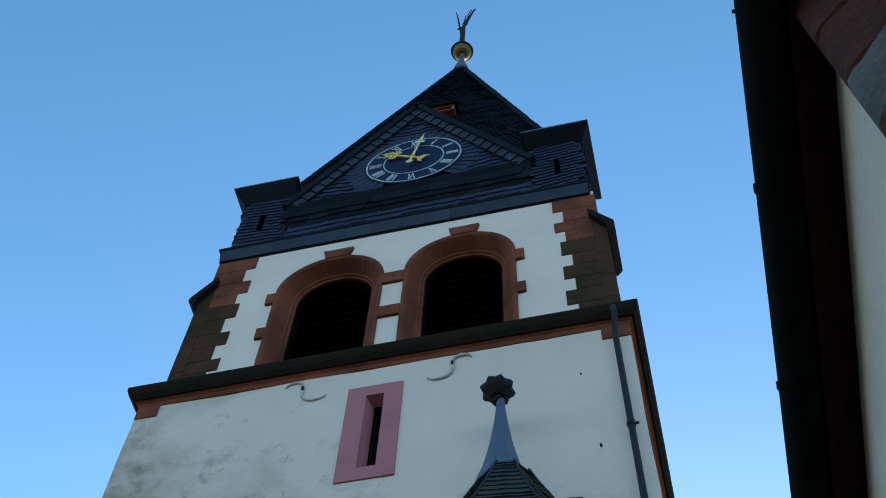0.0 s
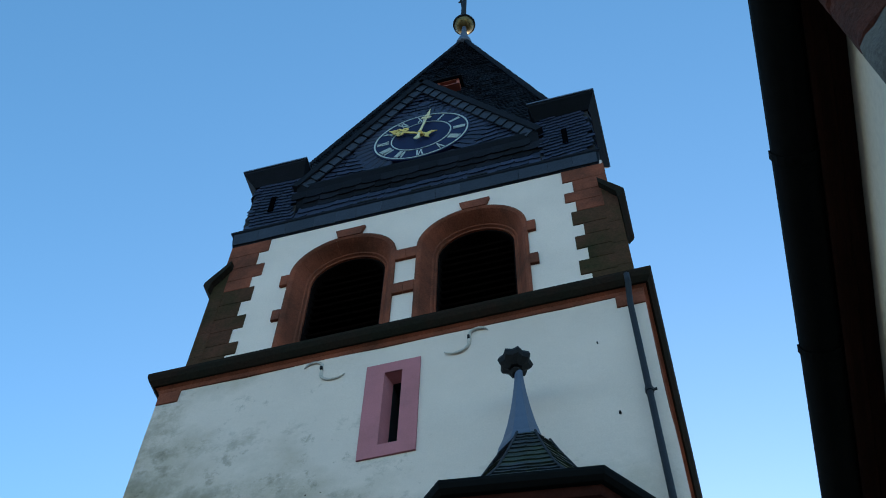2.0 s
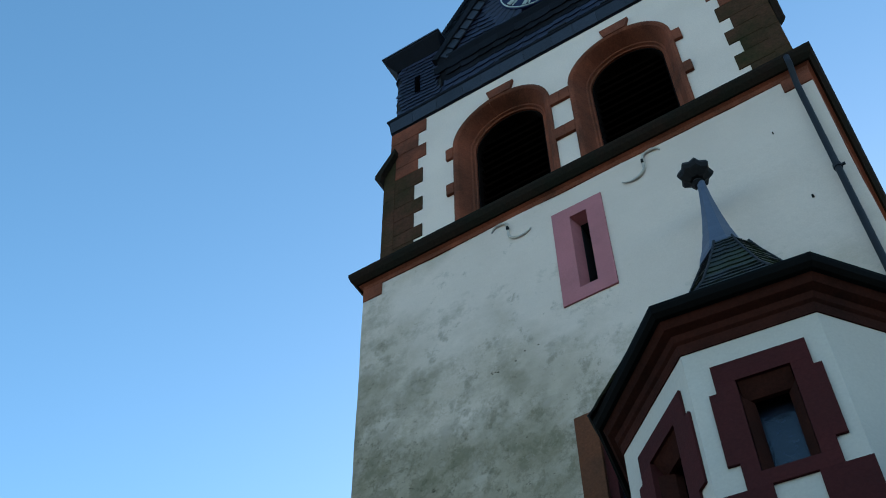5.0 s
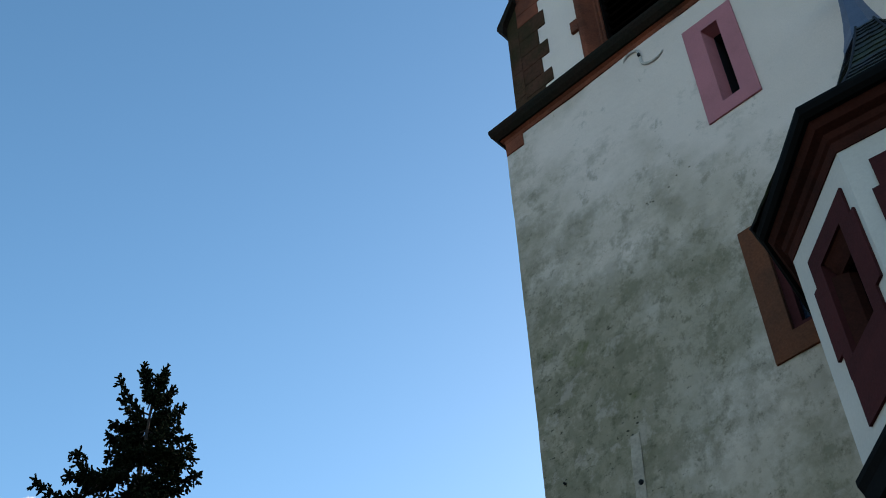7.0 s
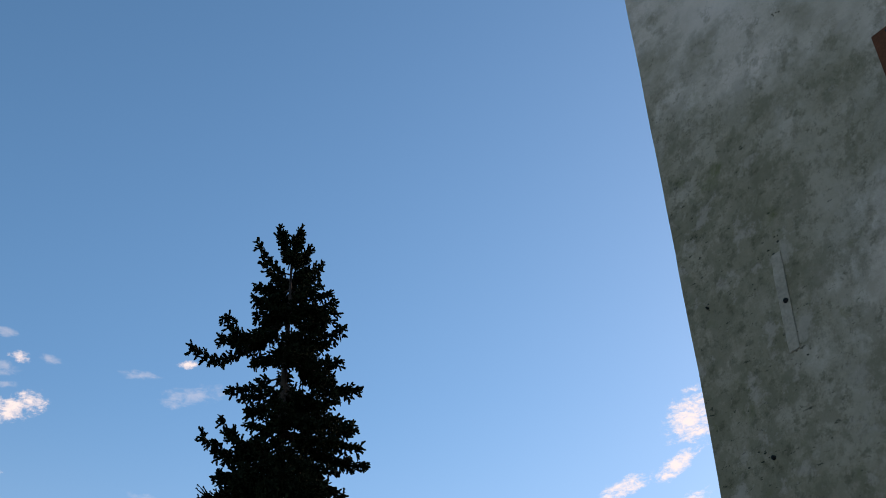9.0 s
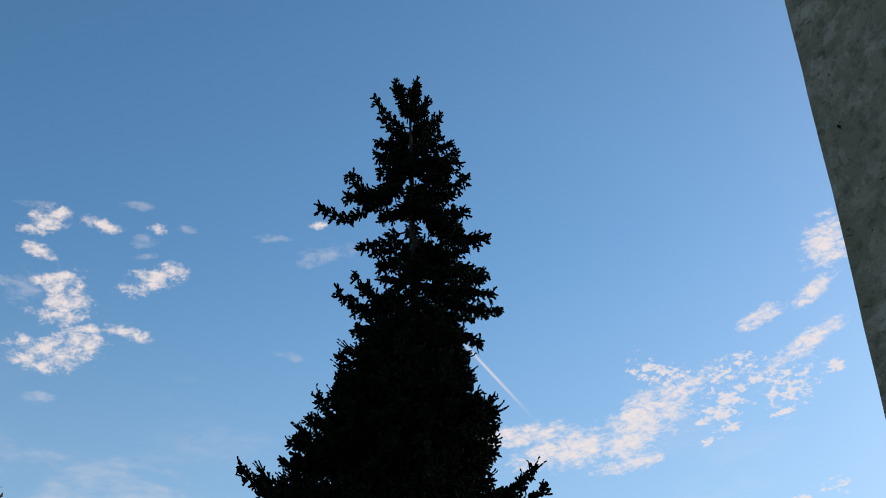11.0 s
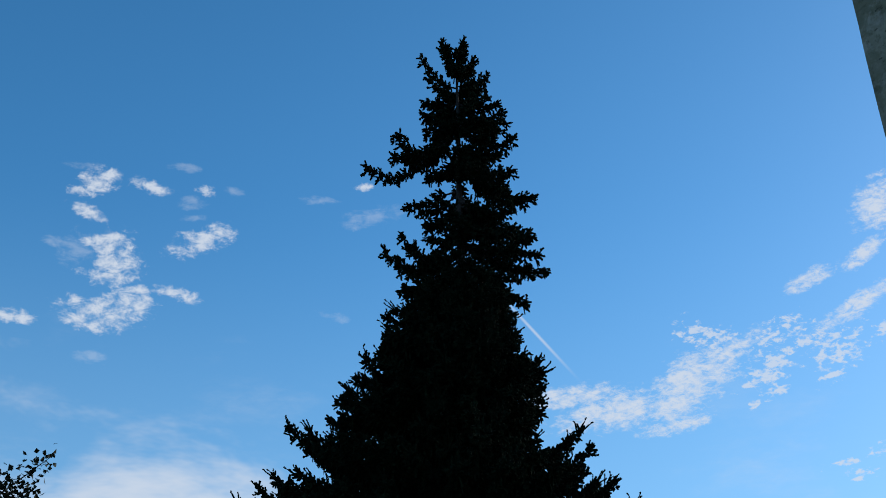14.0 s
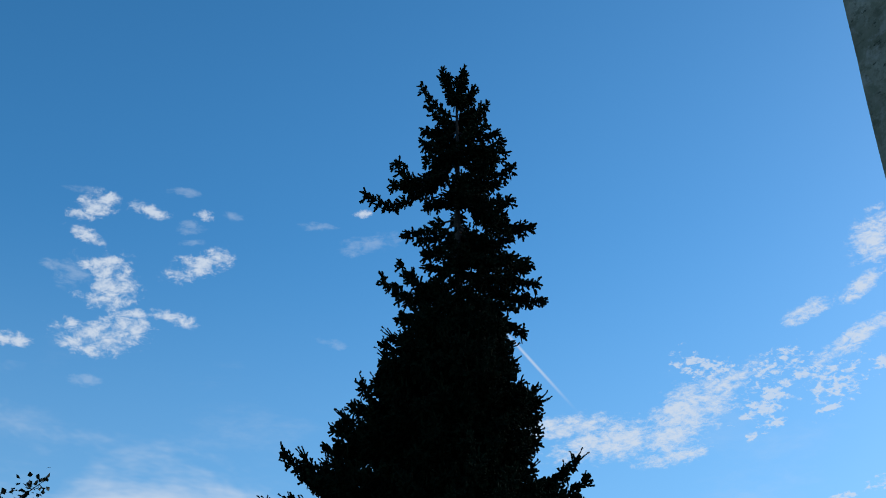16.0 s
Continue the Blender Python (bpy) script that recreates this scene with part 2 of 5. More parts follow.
def plaster(name, base, grime_shade, algae, low, high):
    """Lime plaster: weather stains, algae and painted-in shade thicken below the height `high`."""
    m = mat(name, base, 0.92, vary=0.08, scale=0.9, fine=60, bump=0.35, bump_scale=9, spec=0.2)
    nt = m.node_tree
    bs = nt.nodes["Principled BSDF"]
    src = bs.inputs["Base Color"].links[0].from_socket
    geo = nt.nodes.new("ShaderNodeNewGeometry")
    sep = nt.nodes.new("ShaderNodeSeparateXYZ")
    nt.links.new(geo.outputs["Position"], sep.inputs[0])
    # low down: real stains plus the shade of nearby buildings put into the colour
    hz = nt.nodes.new("ShaderNodeMapRange")
    nt.links.new(sep.outputs[2], hz.inputs[0])
    hz.inputs[1].default_value, hz.inputs[2].default_value = high, low
    hz.inputs[3].default_value, hz.inputs[4].default_value = 0.0, 0.145

    # stains thicken toward the left-hand corner and thin out to the right
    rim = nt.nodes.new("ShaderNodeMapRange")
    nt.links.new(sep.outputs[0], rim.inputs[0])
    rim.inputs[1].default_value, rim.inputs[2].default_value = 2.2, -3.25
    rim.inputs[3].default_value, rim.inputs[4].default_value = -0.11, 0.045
    stain_bias = nt.nodes.new("ShaderNodeMath")
    stain_bias.operation = "ADD"
    nt.links.new(hz.outputs[0], stain_bias.inputs[0])
    nt.links.new(rim.outputs[0], stain_bias.inputs[1])

    def patch(scale, lo, hi, amount, colour, src, stretch=(1, 1, 1), detail=9, rough=0.68, weigh=1.0):
        mp = nt.nodes.new("ShaderNodeMapping")
        nt.links.new(geo.outputs["Position"], mp.inputs[0])
        mp.inputs["Scale"].default_value = stretch
        n = nt.nodes.new("ShaderNodeTexNoise")
        nt.links.new(mp.outputs[0], n.inputs["Vector"])
        n.inputs["Scale"].default_value, n.inputs["Detail"].default_value, n.inputs["Roughness"].default_value = scale, detail, rough
        a = nt.nodes.new("ShaderNodeMath")
        a.operation = "MULTIPLY_ADD"
        nt.links.new(stain_bias.outputs[0], a.inputs[0])
        a.inputs[1].default_value = weigh
        nt.links.new(n.outputs[0], a.inputs[2])
        r = nt.nodes.new("ShaderNodeMapRange")
        nt.links.new(a.outputs[0], r.inputs[0])
        r.inputs[1].default_value, r.inputs[2].default_value = lo, hi
        r.inputs[3].default_value, r.inputs[4].default_value = 0.0, amount
        x = nt.nodes.new("ShaderNodeMix")
        x.data_type = "RGBA"
        nt.links.new(r.outputs[0], x.inputs["Factor"])
        nt.links.new(src, x.inputs["A"])
        x.inputs["B"].default_value = (*colour, 1)
        return x.outputs["Result"]

    s = patch(0.5, 0.55, 0.82, 0.84, grime_shade, src, weigh=2.1, detail=9, rough=0.62)
    s = patch(1.1, 0.56, 0.70, 0.5, algae, s, detail=12, rough=0.72, weigh=1.0)
    s = patch(2.6, 0.60, 0.68, 0.42, [c * 0.8 for c in algae], s, stretch=(1, 1, 0.8), detail=12, rough=0.74, weigh=0.85)
    s = patch(6.0, 0.645, 0.72, 0.5, [c * 0.6 for c in algae], s, detail=12, rough=0.74, weigh=0.7)
    s = patch(11.0, 0.715, 0.75, 0.8, [c * 0.22 for c in algae], s, stretch=(0.7, 1, 1.5), detail=9, weigh=0.62)
    s = patch(1.7, 0.66, 0.76, 0.5, (0.115, 0.12, 0.035), s, detail=11, rough=0.72, weigh=0.5)
    s = patch(0.8, 0.58, 0.68, 0.22, [c * 0.75 for c in base], s, detail=10, rough=0.66, weigh=0.1)
    s = patch(2.2, 0.62, 0.70, 0.4, [c * 0.75 for c in base], s, detail=10, rough=0.7, weigh=0.5)
    nt.links.new(s, bs.inputs["Base Color"])
    return m


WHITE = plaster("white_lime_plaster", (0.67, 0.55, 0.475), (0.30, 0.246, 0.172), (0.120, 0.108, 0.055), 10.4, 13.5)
BELL_WHITE = mat("belfry_plaster", (0.75, 0.615, 0.535), 0.9, vary=0.10, scale=0.8, bump=0.25, bump_scale=9, spec=0.2)
BAY_WHITE = mat("turret_plaster", (0.52, 0.475, 0.425), 0.9, vary=0.07, scale=1.2, bump=0.25, bump_scale=10, spec=0.2)
HOUSE = mat("cream_house_plaster", (0.60, 0.53, 0.45), 0.92, vary=0.10, scale=1.0, bump=0.3, bump_scale=14, spec=0.2)
RED = mat("red_sandstone", (0.235, 0.066, 0.037), 0.92, vary=0.4, scale=1.6, col2=(0.10, 0.036, 0.022), fine=45, bump=0.3, random_piece=0.07, spec=0.08)
MOSSY = mat("mossy_sandstone", (0.085, 0.036, 0.022), 0.95, vary=0.4, scale=1.4, col2=(0.028, 0.026, 0.011), fine=30, bump=0.5, random_piece=0.08, spec=0.06)
SOOT = mat("weathered_cornice_stone", (0.022, 0.013, 0.009), 0.95, vary=0.35, scale=2.5, col2=(0.013, 0.013, 0.009), fine=30, bump=0.5, spec=0.06)
OXBLOOD = mat("dark_red_painted_stone", (0.066, 0.015, 0.015), 0.9, vary=0.2, scale=1.8, col2=(0.05, 0.0135, 0.0135), fine=40, bump=0.2, random_piece=0.06, spec=0.1)
MOULD = mat("brown_red_moulding_stone", (0.052, 0.015, 0.0105), 0.92, vary=0.3, scale=2.2, col2=(0.026, 0.01, 0.008), fine=40, bump=0.3, spec=0.06)
PINK = mat("pink_painted_stone", (0.43, 0.15, 0.165), 0.85, vary=0.12, scale=2.5, col2=(0.36, 0.13, 0.14), fine=50, bump=0.15, spec=0.3)
ORANGE = mat("orange_sandstone", (0.15, 0.052, 0.027), 0.92, vary=0.25, scale=2.4, col2=(0.095, 0.04, 0.024), fine=40, bump=0.3, spec=0.08)
GREY = mat("grey_sandstone", (0.15, 0.14, 0.125), 0.92, vary=0.45, scale=5, fine=60, bump=1.0, bump_scale=34, random_piece=0.1)
RUBBLE = mat("rough_red_rubble", (0.105, 0.031, 0.021), 0.95, vary=0.5, scale=5, col2=(0.055, 0.024, 0.018), fine=60, bump=1.0, bump_scale=32, random_piece=0.15, spec=0.2)
SLATE = mat("blue_grey_slate", (0.020, 0.025, 0.050), 0.5, vary=0.3, scale=2.2, col2=(0.016, 0.020, 0.040), fine=30, bump=0.2, random_piece=0.25, spec=0.2)
SLATE_PALE = mat("border_slate", (0.024, 0.029, 0.042), 0.55, vary=0.25, scale=3, fine=30, bump=0.25, random_piece=0.25, spec=0.2)
SLATE_OLD = mat("weathered_roof_slate", (0.010, 0.012, 0.018), 0.75, vary=0.3, scale=1.8, col2=(0.007, 0.0085, 0.011), fine=30, bump=0.3, random_piece=0.4, spec=0.06)
SLATE_MOSS = mat("mossy_roof_slate", (0.020, 0.024, 0.038), 0.55, vary=0.3, scale=2.2, col2=(0.026, 0.036, 0.010), fine=30, bump=0.3, random_piece=0.25, spec=0.2)
LEAD = mat("blue_grey_lead", (0.088, 0.11, 0.155), 0.5, metal=0.35, vary=0.15, scale=6, fine=60, bump=0.1)
IRON = mat("black_iron", (0.009, 0.009, 0.010), 0.7, metal=0.0, vary=0.3, scale=8, bump=0.2, spec=0.2)
PIPE = mat("dark_zinc_pipe", (0.016, 0.017, 0.021), 0.6, metal=0.0, vary=0.2, scale=5, bump=0.1, spec=0.2)
GUTTER = mat("black_gutter", (0.0045, 0.0048, 0.0048), 0.75, metal=0.0, vary=0.3, scale=4, bump=0.1, spec=0.05)
WOOD = mat("brown_stained_boards", (0.034, 0.009, 0.005), 0.85, vary=0.4, scale=4, fine=40, bump=0.3, stretch=(8, 0.6, 8), spec=0.1)
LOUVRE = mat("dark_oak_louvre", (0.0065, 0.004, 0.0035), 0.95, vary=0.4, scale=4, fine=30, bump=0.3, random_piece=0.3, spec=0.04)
REDWOOD = mat("red_painted_wood", (0.33, 0.075, 0.045), 0.75, vary=0.3, scale=5, bump=0.2)
DIAL = mat("dark_blue_dial_paint", (0.006, 0.012, 0.050), 0.6, vary=0.2, scale=2, bump=0.05, spec=0.15)
CHALK = mat("pale_numeral_paint", (0.40, 0.46, 0.43), 0.6, vary=0.12, scale=8, bump=0.05)
GOLD = mat("gilded_metal", (0.90, 0.58, 0.12), 0.4, metal=0.3, vary=0.15, scale=9, bump=0.05)
# paler and less metallic than the hour hand's gilding
PALEGOLD = mat("pale_gilding", (0.80, 0.68, 0.36), 0.45, metal=0.2, vary=0.2, scale=9, bump=0.05)
BRASS = mat("dull_gilded_copper", (0.16, 0.115, 0.045), 0.5, metal=0.8, vary=0.35, scale=6, bump=0.1)
PATCH = mat("repaired_plaster", (0.36, 0.30, 0.235), 0.92, vary=0.3, scale=3, fine=30, bump=0.4, bump_scale=12, spec=0.2)
PIT = mat("damp_flaked_plaster", (0.055, 0.048, 0.032), 0.95, vary=0.4, scale=9, bump=0.4, spec=0.1)
ANCHOR = mat("limewashed_iron", (0.50, 0.46, 0.41), 0.85, vary=0.3, scale=9, bump=0.3)
VOID = mat("unlit_slit", (0.002, 0.002, 0.003), 1.0, vary=0.3, bump=0, spec=0.0)
# near-black colour in place of the shade inside openings and behind slates
DARK = mat("unlit_black", (0.012, 0.011, 0.012), 0.95, vary=0.3, bump=0)
GLASS = mat("old_leaded_glass", (0.008, 0.014, 0.028), 0.22, vary=0.4, scale=9, fine=20, bump=0.35, bump_scale=14)
EARTH = mat("trodden_gravel", (0.085, 0.075, 0.06), 0.95, vary=0.3, scale=0.6, fine=35, bump=0.6)
BARK = mat("spruce_bark", (0.034, 0.024, 0.019), 0.95, vary=0.4, scale=5, fine=25, bump=0.6)
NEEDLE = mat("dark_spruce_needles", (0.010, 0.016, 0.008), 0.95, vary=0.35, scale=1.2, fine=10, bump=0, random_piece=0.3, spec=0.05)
LEAF = mat("dull_green_leaves", (0.018, 0.024, 0.010), 0.7, vary=0.3, scale=2, fine=10, bump=0, random_piece=0.3, spec=0.3)
TILE = mat("dark_roof_tiles", (0.05, 0.042, 0.038), 0.8, vary=0.3, scale=3, bump=0.3)


# ---- builders ----
def mesh(name, verts, faces, material, smooth=False):
    me = bpy.data.meshes.new(name)
    me.from_pydata([tuple(v) for v in verts], [], faces)
    me.validate()
    me.update()
    if material:
        me.materials.append(material)
    if smooth:
        me.polygons.foreach_set("use_smooth", [True] * len(me.polygons))
    return me


def part(name, bm, material, parent=None, label="", smooth=False):
    """Links a bmesh as one mesh object under a thing or a part."""
    bmesh.ops.recalc_face_normals(bm, faces=bm.faces)
    me = bpy.data.meshes.new(name)
    bm.to_mesh(me)
    bm.free()
    me.materials.append(material)
    if smooth:
        me.polygons.foreach_set("use_smooth", [True] * len(me.polygons))
    ob = new(name, me)
    ob.parent = parent
    return tagged(ob, label)


SLATE_MESHES = {}


def slate_parts(parent, material, origin, u, v, normal, inside, width, course, u_range, v_range, rng, slant=0.0, round_side=1):
    """Slates laid one by one on a plane, each an object of its own on one of a few shared meshes."""
    origin, u, v, normal = Vector(origin), Vector(u).normalized(), Vector(v).normalized(), Vector(normal).normalized()
    b = v_range[0]
    row = 0
    while b < v_range[1]:
        a = u_range[0] - (row % 2) * width * 0.5 - rng.random() * width * 0.3
        while a < u_range[1]:
            k = rng.randrange(4)
            key = (material.name, round(width, 3), round(course, 3), round_side, k)
            w = width * (0.88, 1.0, 1.12, 1.2)[k]
            if key not in SLATE_MESHES:
                g, h = 0.002, course * 1.5
                prof = [(g, course * 0.08), (w * 0.3, 0.0), (w * 0.62, 0.03 * course), (w * 0.86, course * 0.14), (w - g, course * 0.36), (w - g, h), (g, h)]
                if round_side < 0:
                    prof = [(w - p, q) for p, q in prof][::-1]
                n = len(prof)
                vs = [(p, q, 0.030 * (1 - q / h) + 0.005) for p, q in prof] + [(p, q, 0.030 * (1 - q / h) - 0.006) for p, q in prof]
                fs = [tuple(range(n))] + [(i, n + i, n + (i + 1) % n, (i + 1) % n) for i in range(n)]
                SLATE_MESHES[key] = mesh("slate", vs, fs, material)
            bb = b + slant * a + 0.012 * math.sin(a * 4.6 + row * 0.4) + rng.uniform(-0.005, 0.005)
            if inside(a + w / 2, bb + course / 2):
                ob = new("slate", SLATE_MESHES[key])
                ob.parent = parent
                m = Matrix.Identity(4)
                m.col[0], m.col[1], m.col[2] = (*u, 0), (*v, 0), (*normal, 0)
                m.col[3] = (*(origin + u * a + v * bb + normal * rng.uniform(0, 0.004)), 1)
                ob.matrix_local = m @ Matrix.Rotation(rng.uniform(-0.03, 0.03) + math.atan(slant), 4, "Z")
            a += w
        b += course
        row += 1


def section(name, label, parent):
    """A part that holds pieces of its own."""
    ob = new(name)
    ob.empty_display_size = 0.3
    ob.parent = parent
    return tagged(ob, label)


def thing(name, label, category, place=(0, 0, 0), kind="", group=""):
    ob = new(name)
    ob.location = place
    ob.empty_display_size = 0.3
    return tagged(ob, label, category, group, kind)


def box(bm, x0, x1, y0, y1, z0, z1, bevel=0.0):
    r = bmesh.ops.create_cube(bm, size=1.0, matrix=Matrix.Translation(((x0 + x1) / 2, (y0 + y1) / 2, (z0 + z1) / 2)) @ Matrix.Diagonal((x1 - x0, y1 - y0, z1 - z0, 1)))
    if bevel:
        es = {e for v in r["verts"] for e in v.link_edges}
        bmesh.ops.bevel(bm, geom=list(es), offset=bevel, segments=2, affect="EDGES", profile=0.6)
    return r["verts"]


def boxed(x0, x1, y0, y1, z0, z1, bevel=0.0):
    bm = bmesh.new()
    box(bm, x0, x1, y0, y1, z0, z1, bevel)
    return bm


def prism(bm, outline, axis, a, b):
    """Extrudes a closed outline of pairs along an axis from a to b."""
    def at(p, d):
        return {"x": (d, p[0], p[1]), "y": (p[0], d, p[1]), "z": (p[0], p[1], d)}[axis]
    va = [bm.verts.new(at(p, a)) for p in outline]
    vb = [bm.verts.new(at(p, b)) for p in outline]
    bm.faces.new(va)
    bm.faces.new(vb[::-1])
    n = len(outline)
    for i in range(n):
        bm.faces.new((va[i], vb[i], vb[(i + 1) % n], va[(i + 1) % n]))


def lathe(bm, profile, n=24, turn=0.0, centre=(0, 0), close=False):
    """A body of revolution from pairs of radius and height."""
    rings = []
    for r, z in profile:
        rings.append([bm.verts.new((centre[0] + r * math.cos(turn + 2 * math.pi * i / n), centre[1] + r * math.sin(turn + 2 * math.pi * i / n), z)) for i in range(n)])
    for a, b in zip(rings, rings[1:]):
        for i in range(n):
            bm.faces.new((a[i], a[(i + 1) % n], b[(i + 1) % n], b[i]))
    if close:
        bm.faces.new((rings[-1][i] for i in range(n)))
        bm.faces.new((rings[0][-i] for i in range(n)))
    return rings


def tube(bm, points, radius, n=8, taper=None):
    """A round bar along a chain of points."""
    pts = [Vector(p) for p in points]
    rings = []
    for i, p in enumerate(pts):
        d = (pts[min(i + 1, len(pts) - 1)] - pts[max(i - 1, 0)]).normalized()
        side = d.cross(Vector((0.31, 0.2, 0.93))).normalized()
        up = side.cross(d)
        r = radius * (taper[i] if taper else 1)
        rings.append([bm.verts.new(p + r * (math.cos(2 * math.pi * k / n) * side + math.sin(2 * math.pi * k / n) * up)) for k in range(n)])
    for a, b in zip(rings, rings[1:]):
        for k in range(n):
            bm.faces.new((a[k], a[(k + 1) % n], b[(k + 1) % n], b[k]))
    bm.faces.new(rings[0])
    bm.faces.new(rings[-1][::-1])


def slates(origin, u, v, normal, inside, width, course, u_range, v_range, rng, lift=0.014, slant=0.0, round_side=1):
    """Overlapping slates with a rounded lower corner, laid in courses on a plane; returns verts and faces."""
    origin, u, v, normal = Vector(origin), Vector(u).normalized(), Vector(v).normalized(), Vector(normal).normalized()
    vs, fs = [], []
    b = v_range[0]
    while b < v_range[1]:
        a = u_range[0] - rng.random() * width
        while a < u_range[1]:
            w = width * rng.uniform(0.8, 1.25)
            bb = b + slant * a + rng.uniform(-0.012, 0.012)
            if inside(a + w / 2, bb + course / 2):
                h = course * 1.3
                out = lift * rng.uniform(0.8, 1.6)
                g = 0.004
                prof = [(0.0 + g, course * 0.16), (w * 0.25, 0.02 * course), (w * 0.6, 0.0), (w * 0.86, course * 0.1), (w - g, course * 0.42), (w - g, h), (g, h)]
                if round_side < 0:
                    prof = [(w - p, q) for p, q in prof][::-1]
                base = len(vs)
                for p, q in prof:
                    o = out * (1 - q / h) + 0.003
                    vs.append(origin + u * (a + p) + v * (bb + q) + normal * (o + 0.007))
                for p, q in prof:
                    o = out * (1 - q / h) + 0.003
                    vs.append(origin + u * (a + p) + v * (bb + q) + normal * (o - 0.004))
                n = len(prof)
                fs.append(tuple(range(base, base + n)))
                for k in range(n - 2):
                    fs.append((base + k, base + n + k, base + n + k + 1, base + k + 1))
            a += w
        b += course
    return vs, fs


def slated(name, parent, material, *specs, label=""):
    vs, fs = [], []
    for spec in specs:
        a, b = slates(**spec)
        k = len(vs)
        vs += a
        fs += [tuple(i + k for i in f) for f in b]
    ob = new(name, mesh(name, vs, fs, material))
    ob.parent = parent
    return tagged(ob, label, kind="stuff")


# ---- ground ----
def ground():
    bm = bmesh.new()
    n, size = 40, 3000.0
    grid = [[bm.verts.new(((abs(i / n * 2 - 1) ** 3) * math.copysign(size, i - n / 2), (abs(j / n * 2 - 1) ** 3) * math.copysign(size, j - n / 2), 0)) for i in range(n + 1)] for j in range(n + 1)]
    for j in range(n):
        for i in range(n):
            bm.faces.new((grid[j][i], grid[j][i + 1], grid[j + 1][i + 1], grid[j + 1][i]))
    tagged(part("ground", bm, EARTH), "trodden gravel yard round the church", "ground", kind="structure")


ground()

# ---- church tower ----
MID = 3.25          # the tower's axis lies this far behind its lower front wall
LOW, BELL = 3.25, 3.05   # half widths of the lower stage and of the belfry
tower = thing("church_tower", "white plastered church tower with red sandstone dressings and slate roof", "church tower")


def askew(bm):
    """The tower is not quite square: its right-hand wall draws in toward the front."""
    for q in bm.verts:
        if q.co.x > 0.5:
            q.co.x -= 0.07 * min(1.0, q.co.x / 3) * (1 - min(1.0, max(0.0, q.co.y / 6.5)))
    return bm


def square_ring(profile, parent, name, material, label="", close=False):
    bm = bmesh.new()
    lathe(bm, [(r * math.sqrt(2), z) for r, z in profile], 4, math.pi / 4, (0, MID), close)
    askew(bm)
    return part(name, bm, material, parent, label)


def pierced(x0, x1, z0, z1, y0, y1, holes, m=None, cell=0, wavy=0.0):
    """A slab along x with rectangular holes (x0, x1, z0, z1) through it."""
    bm = bmesh.new()
    xs = sorted({x0, x1, *[h[0] for h in holes], *[h[1] for h in holes]})
    zs = sorted({z0, z1, *[h[2] for h in holes], *[h[3] for h in holes]})
    if cell:
        xs = sorted({*xs, *[x0 + cell * i for i in range(1, int((x1 - x0) / cell))]})
        zs = sorted({*zs, *[z0 + cell * i for i in range(1, int((z1 - z0) / cell))]})
    solid = {}
    for i in range(len(xs) - 1):
        for j in range(len(zs) - 1):
            cx, cz = (xs[i] + xs[i + 1]) / 2, (zs[j] + zs[j + 1]) / 2
            solid[i, j] = not any(h[0] < cx < h[1] and h[2] < cz < h[3] for h in holes)
    vert = {}

    def v(i, j, y):
        if (i, j, y) not in vert:
            vert[i, j, y] = bm.verts.new((xs[i], y, zs[j]))
        return vert[i, j, y]

    for (i, j), s in solid.items():
        if not s:
            continue
        bm.faces.new((v(i, j, y0), v(i + 1, j, y0), v(i + 1, j + 1, y0), v(i, j + 1, y0)))
        bm.faces.new((v(i, j, y1), v(i, j + 1, y1), v(i + 1, j + 1, y1), v(i + 1, j, y1)))
        for di, dj, a, b in ((-1, 0, (i, j), (i, j + 1)), (1, 0, (i + 1, j + 1), (i + 1, j)), (0, -1, (i + 1, j), (i, j)), (0, 1, (i, j + 1), (i + 1, j + 1))):
            if not solid.get((i + di, j + dj), False):
                bm.faces.new((v(*a, y0), v(*b, y0), v(*b, y1), v(*a, y1)))
    if wavy:
        for q in bm.verts:
            p = q.co.copy()
            edge = min(1.0, min([1.0] + [max(h[0] - p.x, p.x - h[1], h[2] - p.z, p.z - h[3], 0) * 4 for h in holes]))
            q.co.x += wavy * 1.6 * edge * noise.noise((p.z * 0.8, p.x * 0.2, 3.1))
            q.co.y += wavy * edge * (noise.noise((p.x * 0.7, p.z * 0.7, 9.0)) + 0.5 * noise.noise((p.x * 2.2, p.z * 2.2, 1.0)))
    if m:
        bm.transform(m)
    return bm


# lower stage: four walls, the front one pierced by two windows
PINK_HOLE = (-0.20, 0.17, 12.42, 13.80)
OLD_HOLE = (-0.20, 0.69, 8.90, 10.17)
part("wall", pierced(-LOW, LOW - 0.07, 0, 14.4, 0.0, 0.7, [PINK_HOLE, OLD_HOLE], None, 0.3, 0.016), WHITE, tower, "stained white lime plaster, green with algae and darkened for shade low down")
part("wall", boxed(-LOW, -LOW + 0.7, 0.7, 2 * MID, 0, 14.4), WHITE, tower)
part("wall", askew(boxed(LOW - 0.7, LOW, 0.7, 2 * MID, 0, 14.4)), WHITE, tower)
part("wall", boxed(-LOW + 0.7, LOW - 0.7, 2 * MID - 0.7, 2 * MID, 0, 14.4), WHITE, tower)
for x0, x1 in ((-LOW - 0.015, -2.96), (2.84, LOW - 0.055)):
    part("corner_stone", boxed(x0, x1, -0.02, 0.4, 14.16, 14.40, 0.01), RED, tower, "red sandstone block under the cornice")
